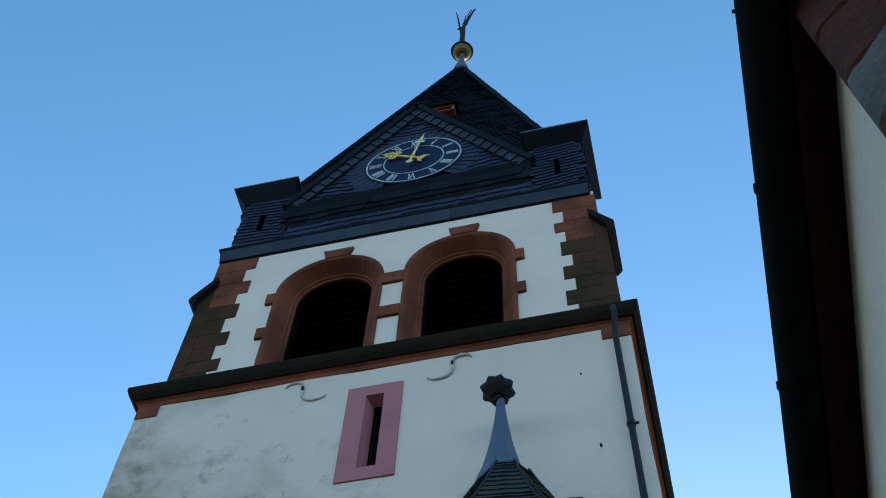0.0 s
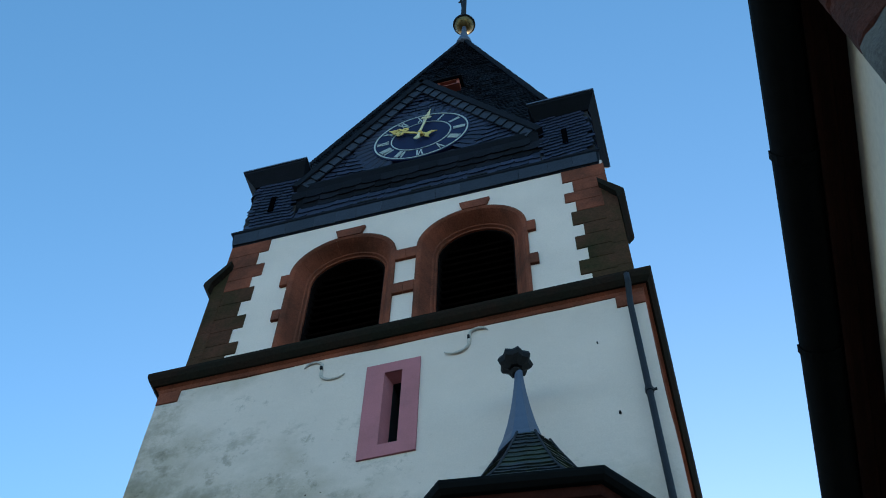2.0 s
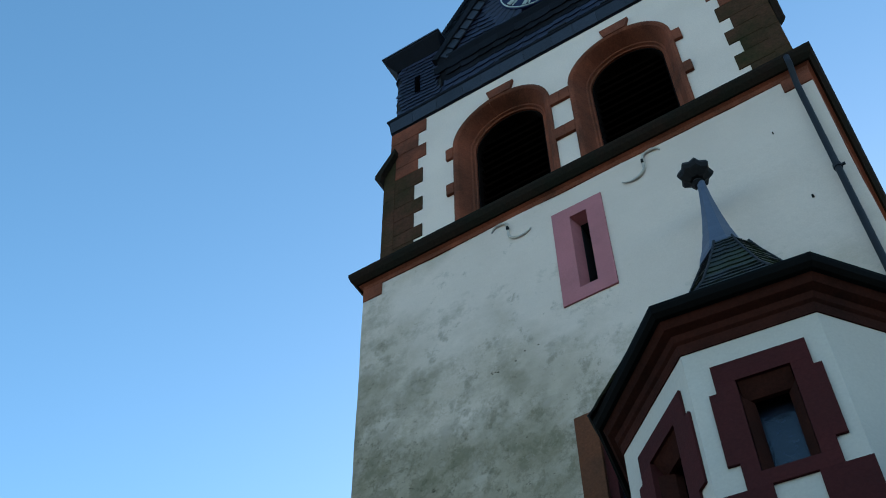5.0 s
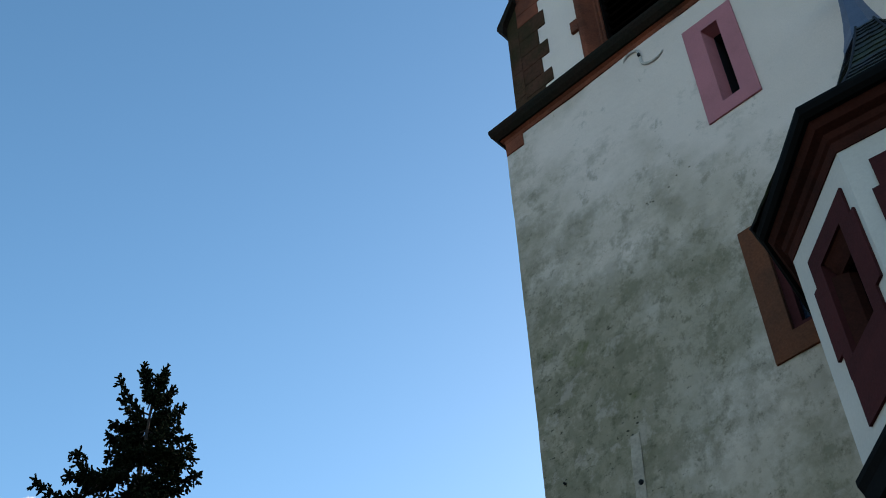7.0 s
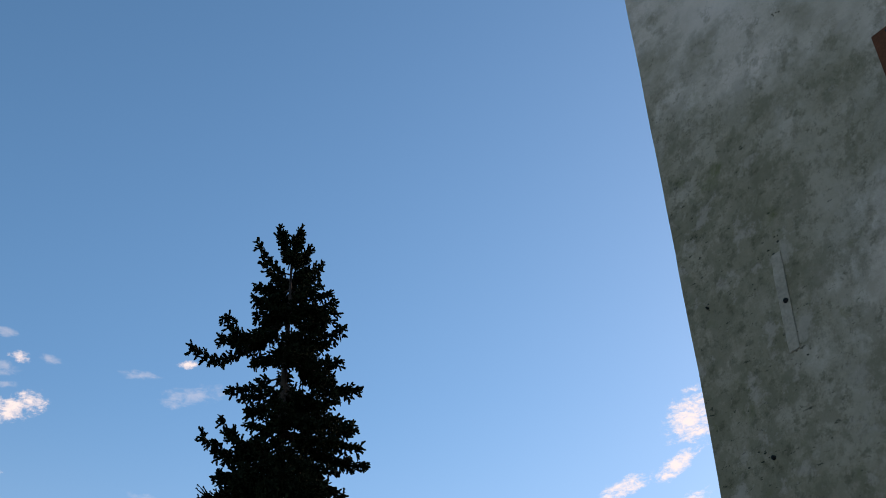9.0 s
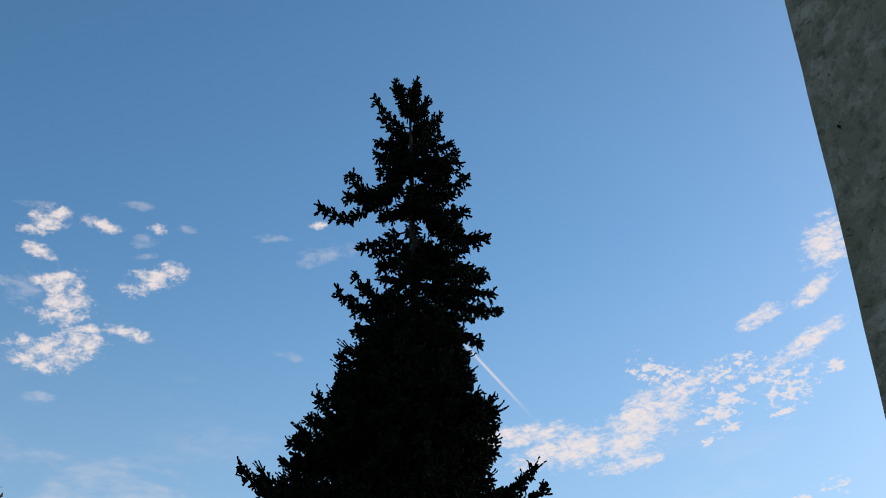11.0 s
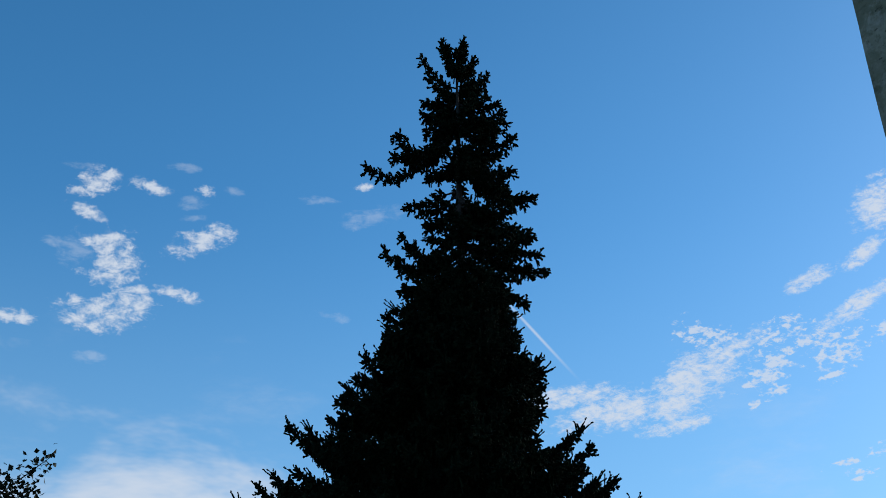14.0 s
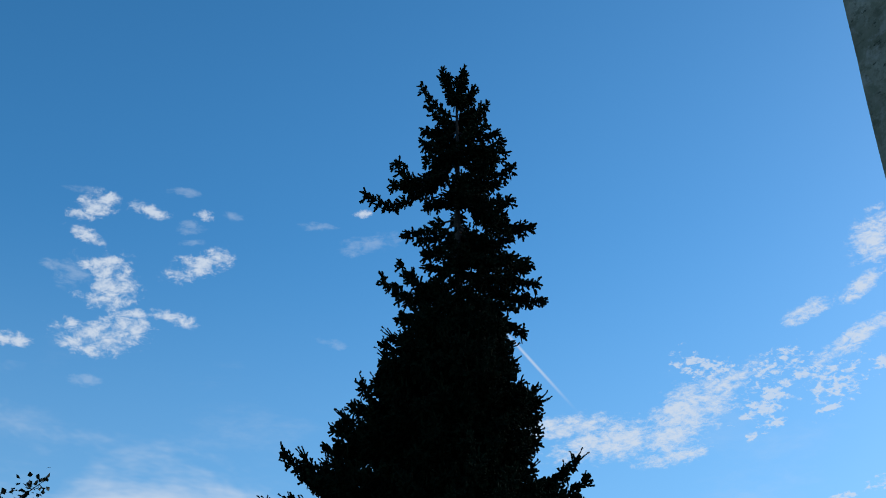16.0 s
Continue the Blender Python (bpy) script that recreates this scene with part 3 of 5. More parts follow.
# short dark stubs stand in for shaded holes in the plaster
for x, z, r in ((2.65, 12.12, 0.013), (-2.07, 8.23, 0.028), (2.53, 13.5, 0.008), (-2.97, 8.68, 0.012), (-2.59, 6.80, 0.022)):
    bm = bmesh.new()
    lathe(bm, [(r, -0.05), (r * 1.1, 0.0), (r * 0.9, 0.03), (r * 0.35, 0.035), (r * 0.3, 0.0)], 10, 0, (0, 0), True)
    bm.transform(Matrix.Translation((x, 0.0, z)) @ Matrix.Rotation(radians(90), 4, "X"))
    part("iron_stub", bm, IRON, tower, "dark stub standing in for a hole in the plaster")
def plaster_face(x, z):
    """How far the uneven front wall stands off its plane."""
    return 0.016 * (noise.noise((x * 0.7, z * 0.7, 9.0)) + 0.5 * noise.noise((x * 2.2, z * 2.2, 1.0)))


def on_plaster(bm, proud):
    for q in bm.verts:
        q.co.y = plaster_face(q.co.x, q.co.z) + (-proud if q.co.y < 0 else 0.02)
    return bm


def wall_scar(x, z, wide, high, lean, seed):
    """A repaired strip of smoother plaster with broken dark edges."""
    rng = random.Random(seed)
    n = 9
    left = [(-wide * rng.uniform(0.35, 0.6) + lean * (i / n - 0.5), high * (i / n - 0.5)) for i in range(n + 1)]
    rightside = [(wide * rng.uniform(0.35, 0.6) + lean * (i / n - 0.5), high * (i / n - 0.5)) for i in range(n + 1)]
    bm = bmesh.new()
    prism(bm, [(x + a, z + b) for a, b in left + rightside[::-1]], "y", -0.031, 0.02)
    bmesh.ops.triangulate(bm, faces=bm.faces)
    part("plaster_patch", on_plaster(bm, 0.010), PATCH, tower, "smoother repaired strip of plaster")


def chips(x, z, spread_x, spread_z, count, seed):
    """Small flaked-off pits with dark damp edges."""
    rng = random.Random(seed)
    for _ in range(count):
        cx, cz, r = x + rng.gauss(0, spread_x), z + rng.gauss(0, spread_z), rng.uniform(0.004, 0.014)
        a0 = rng.uniform(0, 6.28)
        bm = bmesh.new()
        prism(bm, [(cx + r * rng.uniform(0.4, 1.3) * math.cos(a0 + k * 0.9) * 1.3, cz + r * rng.uniform(0.3, 0.9) * math.sin(a0 + k * 0.9)) for k in range(7)], "y", -0.030, 0.02)
        part("flaked_spot", on_plaster(bm, 0.006), PIT, tower, "dark flaked spot in the plaster")


wall_scar(-2.09, 8.24, 0.115, 1.1, 0.06, 3)
chips(-2.14, 8.88, 0.09, 0.07, 9, 1)
chips(-2.05, 7.68, 0.04, 0.09, 6, 2)
chips(-2.68, 6.84, 0.12, 0.05, 7, 3)
chips(-1.36, 11.65, 0.08, 0.03, 4, 4)
chips(-0.85, 11.72, 0.16, 0.03, 3, 5)
chips(-2.95, 8.7, 0.03, 0.05, 3, 7)
# string cornice: red bed mould, then a dark weathered slab
square_ring([(3.0, 14.40), (3.262, 14.40), (3.28, 14.46), (3.33, 14.50), (3.0, 14.50)], tower, "bed_mould", RED, "red sandstone bed mould", True)
square_ring([(2.6, 14.49), (3.345, 14.49), (3.40, 14.56), (3.425, 14.64), (3.425, 14.70), (3.405, 14.72), (3.06, 14.92), (2.6, 14.94)], tower, "string_cornice", SOOT, "dark weathered sandstone string cornice", True)


def slit_window():
    w = section("slit_window", "narrow slit window in a pink painted stone surround", tower)
    w.location = (0, 0, 12.2)
    x0, x1, z0, z1 = -0.363, 0.338, 12.19, 14.0
    a, b, c, d = PINK_HOLE
    bm = pierced(x0, x1, z0, z1, -0.02, 0.03, [(-0.12, 0.11, 12.40, 13.80)])
    bm.transform(Matrix.Translation((0, 0, -12.2)))
    part("surround", bm, PINK, w)
    # splayed reveal, then a throat painted near-black for its shade, with the pane at its back
    def funnel(front, back, y0, y1):
        bm = bmesh.new()
        f = [bm.verts.new((p[0], y0, p[1] - 12.2)) for p in front]
        g = [bm.verts.new((p[0], y1, p[1] - 12.2)) for p in back]
        for i in range(4):
            bm.faces.new((f[i], g[i], g[(i + 1) % 4], f[(i + 1) % 4]))
        return bm
    pts = [(-0.12, 12.40), (0.11, 12.40), (0.11, 13.80), (-0.12, 13.80)]
    mid = [(-0.055, 12.46), (0.108, 12.46), (0.108, 13.76), (-0.055, 13.76)]
    part("reveal", funnel(pts, mid, 0.0, 0.15), PINK, w)
    part("throat", funnel(mid, mid, 0.15, 0.50), DARK, w)
    part("pane", boxed(-0.10, 0.14, 0.46, 0.47, 0.20, 1.6), GLASS, w, "dark leaded glass")
    part("glazing_bar", boxed(-0.06, 0.12, 0.43, 0.455, 0.78, 0.80), IRON, w)


slit_window()


def old_window():
    w = section("old_window", "old window in an orange sandstone frame beside the stair turret", tower)
    w.location = (0, 0, 8.66)
    bm = pierced(-0.42, 0.92, 8.66, 10.41, -0.03, 0.05, [(-0.17, 0.66, 8.93, 10.14)])
    bm.transform(Matrix.Translation((0, 0, -8.66)))
    part("frame", bm, ORANGE, w)
    bm = pierced(-0.17, 0.66, 8.93, 10.14, 0.03, 0.12, [(-0.075, 0.60, 9.02, 10.06)])
    bm.transform(Matrix.Translation((0, 0, -8.66)))
    part("inner_frame", bm, OXBLOOD, w, "darker chamfered inner frame")
    part("pane", boxed(-0.14, 0.62, 0.14, 0.15, 0.3, 1.46), GLASS, w, "dark glass")


old_window()


def wall_anchor(x, z, flip):
    """A wrought S-shaped wall anchor."""
    a = thing("wall_anchor", "S-shaped wrought-iron wall anchor, limewashed", "wall anchor", (x, -0.02, z), group="wall anchors")
    bm = bmesh.new()
    pts, taper = [], []
    for i in range(12):
        ang = radians(172 - 172 * i / 11)
        pts.append((-0.125 + 0.12 * math.cos(ang), 0, 0.09 + 0.10 * math.sin(ang)))
        taper.append(0.4 + 0.6 * min(1, i / 5))
    for i in range(13):
        ang = radians(180 + 145 * i / 12)
        pts.append((0.175 + 0.175 * math.cos(ang), 0, -0.09 + 0.165 * math.sin(ang)))
        taper.append(1.0 - 0.6 * max(0, i / 12 - 0.45) * 1.8)
    pts = [(p[0] * flip, p[1], p[2]) for p in pts]
    tube(bm, pts, 0.022, 6, taper)
    part("anchor_bar", bm, ANCHOR, a)
    part("key", boxed(-0.016, 0.016, -0.04, 0.03, -0.02, 0.04, 0.006), IRON, a, "dark iron key through the anchor")


wall_anchor(-0.98, 14.16, 1)
wall_anchor(0.96, 14.16, -1)

# downpipe
dp = thing("downpipe", "dark zinc rainwater downpipe on the tower wall", "downpipe", (3.01, -0.12, 0))
bm = bmesh.new()
tube(bm, [(0.03, -0.11, 14.52), (0.03, -0.10, 14.36), (0.01, -0.03, 14.2), (0, 0, 14.05), (0, 0, 12.0), (0, 0, 6.0), (0, 0, 0.0)], 0.038, 12)
part("pipe", bm, PIPE, dp, smooth=True)
for z in (12.26, 9.4, 6.6, 3.8, 1.0):
    bm = bmesh.new()
    lathe(bm, [(0.038, z - 0.03), (0.05, z - 0.03), (0.05, z + 0.03), (0.038, z + 0.03)], 12)
    box(bm, 0.04, 0.085, -0.012, 0.012, z - 0.012, z + 0.012)
    box(bm, -0.012, 0.012, 0.04, 0.13, z - 0.012, z + 0.012)
    part("pipe_clip", bm, PIPE, dp)

# ---- belfry ----
ARCH = (-1.05, 0.95)
SPRING, OUT, INN = 17.2, 0.84, 0.59


def belfry_wall():
    o = [(-BELL, 14.6)]
    for c in ARCH:
        o += [(c - 0.79, 14.6)]
        o += [(c - 0.79 * math.cos(math.pi * i / 20), SPRING + 0.79 * math.sin(math.pi * i / 20)) for i in range(21)]
        o += [(c + 0.79, 14.6)]
    o += [(BELL, 14.6), (BELL, 18.7), (-BELL, 18.7)]
    bm = bmesh.new()
    prism(bm, o, "y", 0.2, 1.0)
    part("belfry_wall", bm, BELL_WHITE, tower, "clean white plaster of the bell stage")
    for x0, x1, y0, y1 in ((-BELL, -BELL + 0.6, 1.0, 6.3), (BELL - 0.6, BELL, 1.0, 6.3), (-BELL + 0.6, BELL - 0.6, 5.7, 6.3)):
        part("belfry_wall", boxed(x0, x1, y0, y1, 14.6, 18.7), BELL_WHITE, tower)
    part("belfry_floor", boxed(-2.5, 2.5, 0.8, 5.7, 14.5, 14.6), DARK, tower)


belfry_wall()
PROF = [(OUT, 0.24), (OUT, 0.165), (0.80, 0.16), (0.765, 0.18), (0.74, 0.22), (0.655, 0.39), (0.63, 0.395), (0.615, 0.43), (INN, 0.44), (INN, 0.98), (0.83, 0.98), (0.83, 0.24)]


def sweep(stations, name, parent, label=""):
    """A stone of the arch's section carried along stations (centre, direction, lift)."""
    bm = bmesh.new()
    rings = []
    for (cx, cz), (dx, dz) in stations:
        rings.append([bm.verts.new((cx + r * dx, y, cz + r * dz)) for r, y in PROF])
    n = len(PROF)
    for a, b in zip(rings, rings[1:]):
        for k in range(n):
            bm.faces.new((a[k], a[(k + 1) % n], b[(k + 1) % n], b[k]))
    bm.faces.new(rings[0])
    bm.faces.new(rings[-1][::-1])
    return part(name, bm, RED, parent, label)


def bell_opening(c, key):
    w = section("belfry_opening", "round-arched belfry opening with louvres in a moulded red sandstone frame", tower)
    g = 0.0012
    cuts = (14.8, 15.25, 15.96, 16.24, 16.90, SPRING)
    for z0, z1 in zip(cuts, cuts[1:]):
        for s in (-1, 1):
            sweep([((c, z0 + g), (s, 0)), ((c, z1 - g), (s, 0))], "jamb_stone", w)
    n = 7
    for i in range(n):
        a0, a1 = math.pi * i / n + g, math.pi * (i + 1) / n - g
        sweep([((c, SPRING), (math.cos(a0 + (a1 - a0) * k / 5), math.sin(a0 + (a1 - a0) * k / 5))) for k in range(6)], "arch_stone", w)
    for z0, z1 in ((15.97, 16.23), (16.91, 17.19)):
        for s in (-1, 1):
            if s * c < 0:
                xa, xb = c + s * OUT, -0.05 - 0.002 * s
            else:
                xa, xb = c + s * OUT, c + s * (OUT + 0.125)
            part("ear_stone", boxed(min(xa, xb), max(xa, xb), 0.153, 0.26, z0, z1, 0.006), RED, w)
    bm = bmesh.new()
    top = SPRING + OUT
    prism(bm, [(c + key - 0.20, top - 0.03), (c + key + 0.17, top - 0.03), (c + key + 0.235, top + 0.20), (c + key - 0.25, top + 0.20)], "y", 0.149, 0.26)
    part("keystone", bm, RED, w)
    # added lining whose near-black colour gives the arch's inner face its shade
    bm = bmesh.new()
    o = [(c - 0.588, 14.8)] + [(c - 0.588 * math.cos(math.pi * i / 16), SPRING + 0.588 * math.sin(math.pi * i / 16)) for i in range(17)] + [(c + 0.588, 14.8)]
    inner = [(c + (x - c) * 0.96, SPRING + (z - SPRING) * 0.96 if z > SPRING else z) for x, z in o]
    fronts = [[bm.verts.new((x, y, z)) for x, z in line] for line, y in ((o, 0.47), (inner, 0.47), (inner, 1.0), (o, 1.0))]
    for a, b in zip(fronts, fronts[1:] + fronts[:1]):
        for i in range(len(o) - 1):
            bm.faces.new((a[i], a[i + 1], b[i + 1], b[i]))
    part("louvre_frame", bm, LOUVRE, w, "near-black liner for the shaded inside of the arch")
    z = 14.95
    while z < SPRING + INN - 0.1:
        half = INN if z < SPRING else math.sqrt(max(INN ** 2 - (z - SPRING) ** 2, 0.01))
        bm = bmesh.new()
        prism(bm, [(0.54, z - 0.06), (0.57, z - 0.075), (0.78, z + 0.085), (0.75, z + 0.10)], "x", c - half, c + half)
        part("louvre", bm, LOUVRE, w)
        z += 0.185
    # dark sheet behind the louvres in place of the bell chamber's shade
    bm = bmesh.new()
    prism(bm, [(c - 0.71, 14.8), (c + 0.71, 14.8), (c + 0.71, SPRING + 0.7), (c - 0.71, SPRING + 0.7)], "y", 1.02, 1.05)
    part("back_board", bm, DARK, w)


bell_opening(ARCH[0], 0.05)
bell_opening(ARCH[1], 0.06)

# quoins and corner piers of the belfry
rng = random.Random(5)
for s in (-1, 1):
    z, k = 18.56, 0
    while z > 14.95:
        h = rng.uniform(0.30, 0.40)
        inner = (2.39 if k % 2 == 0 else 2.54) + (0.06 if z < 17.3 else 0)
        xa, xb = s * inner, s * (BELL + 0.012)
        part("quoin_stone", boxed(min(xa, xb), max(xa, xb), 0.184, 0.184 + rng.uniform(0.5, 0.8), z - h + 0.004, z - 0.004, 0.008), RED if z > 17.3 else MOSSY, tower)
        z -= h
        k += 1


def corner_pier(s):
    p = section("corner_pier", "mossy red sandstone corner pier with a dark sloping cap", tower)
    o = [(s * 2.95, 0.176), (s * 3.155, 0.176), (s * 3.155, 0.80), (s * 2.95, 0.80)]
    zs = (14.85, 15.45, 16.05, 16.65, 17.05)
    for a, b in zip(zs, zs[1:]):
        bm = bmesh.new()
        prism(bm, o, "z", a + 0.003, b - 0.003)
        part("pier_stone", bm, MOSSY, p)
    bm = bmesh.new()
    prism(bm, [(s * 2.95, 17.05), (s * 3.155, 17.05), (s * 3.155, 17.34), (s * 2.95, 17.70)], "y", 0.178, 0.80)
    part("pier_stone", bm, MOSSY, p)
    # cap: a thin sloping slab with a drip lip at its foot
    bm = bmesh.new()
    prism(bm, [(s * x, z) for x, z in ((2.92, 17.78), (2.92, 17.93), (3.13, 17.62), (3.27, 17.40), (3.275, 17.31), (3.25, 17.25), (3.17, 17.14), (3.15, 17.36))], "y", 0.085, 0.9)
    part("pier_cap", bm, SOOT, p, "dark weathered sloping cap")


corner_pier(-1)
corner_pier(1)

# ---- slate storey, gable and spire ----
square_ring([(2.9, 18.57), (3.062, 18.57), (3.075, 18.62), (3.10, 18.90), (3.13, 18.94), (3.13, 18.98), (2.98, 19.06), (2.7, 19.06)], tower, "eaves_board", SLATE_OLD, "smooth dark slate eaves fascia", True)
rng = random.Random(17)
x = -3.07
while x < 2.9:      # long slates hung side by side on the fascia
    w = min(rng.uniform(0.34, 0.52), 2.99 - x)
    tilt = rng.uniform(-0.012, 0.012)
    bm = bmesh.new()
    prism(bm, [(x + 0.003, 18.595 + tilt), (x + w - 0.003, 18.595 - tilt), (x + w - 0.003, 18.90), (x + 0.003, 18.90)], "y", -0.012, 0.0)
    for q in bm.verts:
        q.co.y += 0.172 - (q.co.z - 18.6) * 0.083 + rng.uniform(-0.004, 0.0)
    part("fascia_slate", bm, SLATE_PALE, tower)
    x += w
bm = boxed(-2.96, 2.96, 0.30, 6.2, 19.0, 20.3)
part("slate_storey", bm, DARK, tower)
rng = random.Random(11)
slate_parts(tower, SLATE, (0, 0.28, 19.02), (1, 0, 0), (0, -0.05, 1), (0, -1, -0.05), lambda a, b: -2.1 < a < 2.1 and b < 0.52, 0.27, 0.15, (-2.2, 2.2), (-0.1, 1.0), rng)
bm = bmesh.new()
prism(bm, [(0.35, 19.50), (0.27, 19.53), (0.22, 19.66), (0.16, 19.86), (0.115, 20.04), (0.10, 20.10), (0.10, 20.15), (0.30, 20.21)], "x", -2.12, 2.12)
part("gable_cornice", bm, SLATE_OLD, tower, "dark slate-clad cornice under the gable")
slate_parts(tower, SLATE_OLD, (0, 0.268, 19.53), (1, 0, 0), (0, -0.29, 0.957), (0, -0.957, -0.29), lambda a, b: abs(a) < 2.08 and b < 0.40, 0.30, 0.13, (-2.2, 2.2), (0.0, 0.42), rng)
# black strips laid on the slating stand in for the shade of slots
for x in (-0.82, 0.10, 1.05):
    part("snow_hook", boxed(x - 0.17, x + 0.17, 0.19, 0.24, 19.15, 19.20, 0.006), IRON, tower, "black strip standing in for a dark slot in the slating")

GZ0, GZ1, GX = 20.16, 23.62, 2.12
gable = section("clock_gable", "slate-hung triangular clock gable on the tower", tower)
bm = bmesh.new()
prism(bm, [(-GX, GZ0), (GX, GZ0), (0, GZ1)], "y", 0.19, 3.0)
part("gable_body", bm, SLATE, gable)
slope = GX / (GZ1 - GZ0)
CX, CZ = 0.055, 21.12
rng = random.Random(4)


def in_gable(a, b):
    z = GZ0 + b
    return b > 0.0 and abs(a) < (GZ1 - z) * slope - 0.16 and math.hypot(a - CX, z - CZ) > 1.12


slate_parts(gable, SLATE, (0, 0.185, GZ0), (1, 0, 0), (0, 0, 1), (0, -1, 0), lambda a, b: a < CX and in_gable(a, b), 0.25, 0.15, (-2.3, 0.3), (-0.5, 3.5), rng, slant=-0.16, round_side=-1)
slate_parts(gable, SLATE, (0, 0.185, GZ0), (1, 0, 0), (0, 0, 1), (0, -1, 0), lambda a, b: a >= CX and in_gable(a, b), 0.25, 0.15, (-0.3, 2.3), (-0.5, 3.5), rng, slant=0.16)
# slates fanned round the dial
vs, fs = [], []
N = 84
for i in range(N):
    a0, a1 = 2 * math.pi * i / N, 2 * math.pi * (i + 0.93) / N
    if CZ + 1.2 * math.sin(a0) < GZ0 + 0.02 or abs(CX + 1.2 * math.cos(a0)) > (GZ1 - CZ - 1.2 * math.sin(a0)) * slope:
        continue
    k = len(vs)
    for y, da in ((0.135, 0), (0.155, 0.03)):
        for r, a in ((0.9, a0), (1.24, a0 + 0.05), (1.24, a1 + 0.05), (0.9, a1)):
            vs.append((CX + r * math.cos(a + da), y + 0.012 * (i % 2) + (0.02 if r > 1 else 0), CZ + r * math.sin(a + da)))
    fs += [(k, k + 1, k + 2, k + 3), (k, k + 4, k + 5, k + 1), (k + 1, k + 5, k + 6, k + 2), (k + 2, k + 6, k + 7, k + 3)]
tagged(new("slate_fan", mesh("slate_fan", vs, fs, SLATE)), "narrow slates fanned round the dial", kind="stuff").parent = gable
# border slates and verge along the rakes
for s in (-1, 1):
    L = math.hypot(GX, GZ1 - GZ0)
    d = Vector((-s * GX / L, 0, (GZ1 - GZ0) / L))
    nrm = Vector((-s * d.z, 0, s * d.x))   # inward
    if nrm.z > 0:
        nrm = -nrm
    n = 15
    for i in range(n):
        a, b = 0.05 + (L - 0.12) * i / n, 0.05 + (L - 0.12) * (i + 1) / n - 0.012
        base = Vector((s * GX, 0, GZ0))
        bm = bmesh.new()
        q = [base + d * a + nrm * 0.04, base + d * b + nrm * 0.04, base + d * (b - 0.07) + nrm * 0.235, base + d * (a - 0.07) + nrm * 0.245]
        y0 = [0.085, 0.105, 0.12, 0.10]
        v0 = [bm.verts.new((p.x, y, p.z)) for p, y in zip(q, y0)]
        v1 = [bm.verts.new((p.x, y + 0.025, p.z)) for p, y in zip(q, y0)]
        bm.faces.new(v0)
        bm.faces.new(v1[::-1])
        for k in range(4):
            bm.faces.new((v0[k], v1[k], v1[(k + 1) % 4], v0[(k + 1) % 4]))
        part("border_slate", bm, SLATE_PALE, gable)
    bm = bmesh.new()
    base = Vector((s * (GX + 0.03), 0, GZ0 - 0.05))
    e = base + d * (L + 0.1)
    up = -nrm
    c0 = [base - up * 0.06, base + up * 0.07, e + up * 0.07, e - up * 0.06]
    v0 = [bm.verts.new((p.x, 0.06, p.z)) for p in c0]
    v1 = [bm.verts.new((p.x, 2.9, p.z)) for p in c0]
    bm.faces.new(v0)
    bm.faces.new(v1[::-1])
    for k in range(4):
        bm.faces.new((v0[k], v1[k], v1[(k + 1) % 4], v0[(k + 1) % 4]))
    part("verge", bm, SLATE_OLD, gable, "dark slated verge of the gable roof")

# clock
clock = thing("tower_clock", "dark blue tower clock with pale Roman numerals and gilded hands", "clock", (CX, 0.14, CZ))


def disc(r0, r1, y0, y1, n=72):
    bm = bmesh.new()
    rings = []
    for r, y in ((r0, y1), (r0, y0), (r1, y0), (r1, y1)):
        rings.append([bm.verts.new((r * math.cos(2 * math.pi * i / n), y, r * math.sin(2 * math.pi * i / n))) for i in range(n)])
    for a, b in zip(rings, rings[1:] + rings[:1]):
        for i in range(n):
            bm.faces.new((a[i], a[(i + 1) % n], b[(i + 1) % n], b[i]))
    return bm


part("dial", disc(0.001, 0.90, -0.015, 0.04), DIAL, clock)
part("minute_ring", disc(0.842, 0.868, -0.025, -0.013), CHALK, clock)
part("inner_ring", disc(0.535, 0.556, -0.025, -0.013), CHALK, clock)
STROKES = {"I": [((0, 0), (0, 1))], "V": [((-0.32, 1), (0, 0)), ((0.32, 1), (0, 0))], "X": [((-0.32, 1), (0.32, 0)), ((0.32, 1), (-0.32, 0))]}
WIDE = {"I": 0.3, "V": 0.78, "X": 0.78}
for h, word in enumerate("XII I II III IIII V VI VII VIII IX X XI".split()):
    ang = -2 * math.pi * h / 12
    bm = bmesh.new()
    total = sum(WIDE[c] for c in word)
    x = -total / 2
    sc = 0.215
    for c in word:
        for n_, (p, q) in enumerate(STROKES[c]):
            th = 0.021 if not (c in "VX" and n_ == 1) else 0.012
            a = Vector(((x + WIDE[c] / 2 + p[0]) * sc * 0.55, (p[1] - 0.5) * sc))
            b = Vector(((x + WIDE[c] / 2 + q[0]) * sc * 0.55, (q[1] - 0.5) * sc))
            d = (b - a).normalized()
            nn = Vector((-d.y, d.x)) * th * 0.62
            o = [a - nn, a + nn, b + nn, b - nn]
            prism(bm, [(p2.x, p2.y + 0.70) for p2 in o], "y", -0.024 - 0.0015 * n_, -0.012)
        x += WIDE[c]
    bm.transform(Matrix.Rotation(ang, 4, "Y").inverted())
    part("numeral", bm, CHALK, clock)


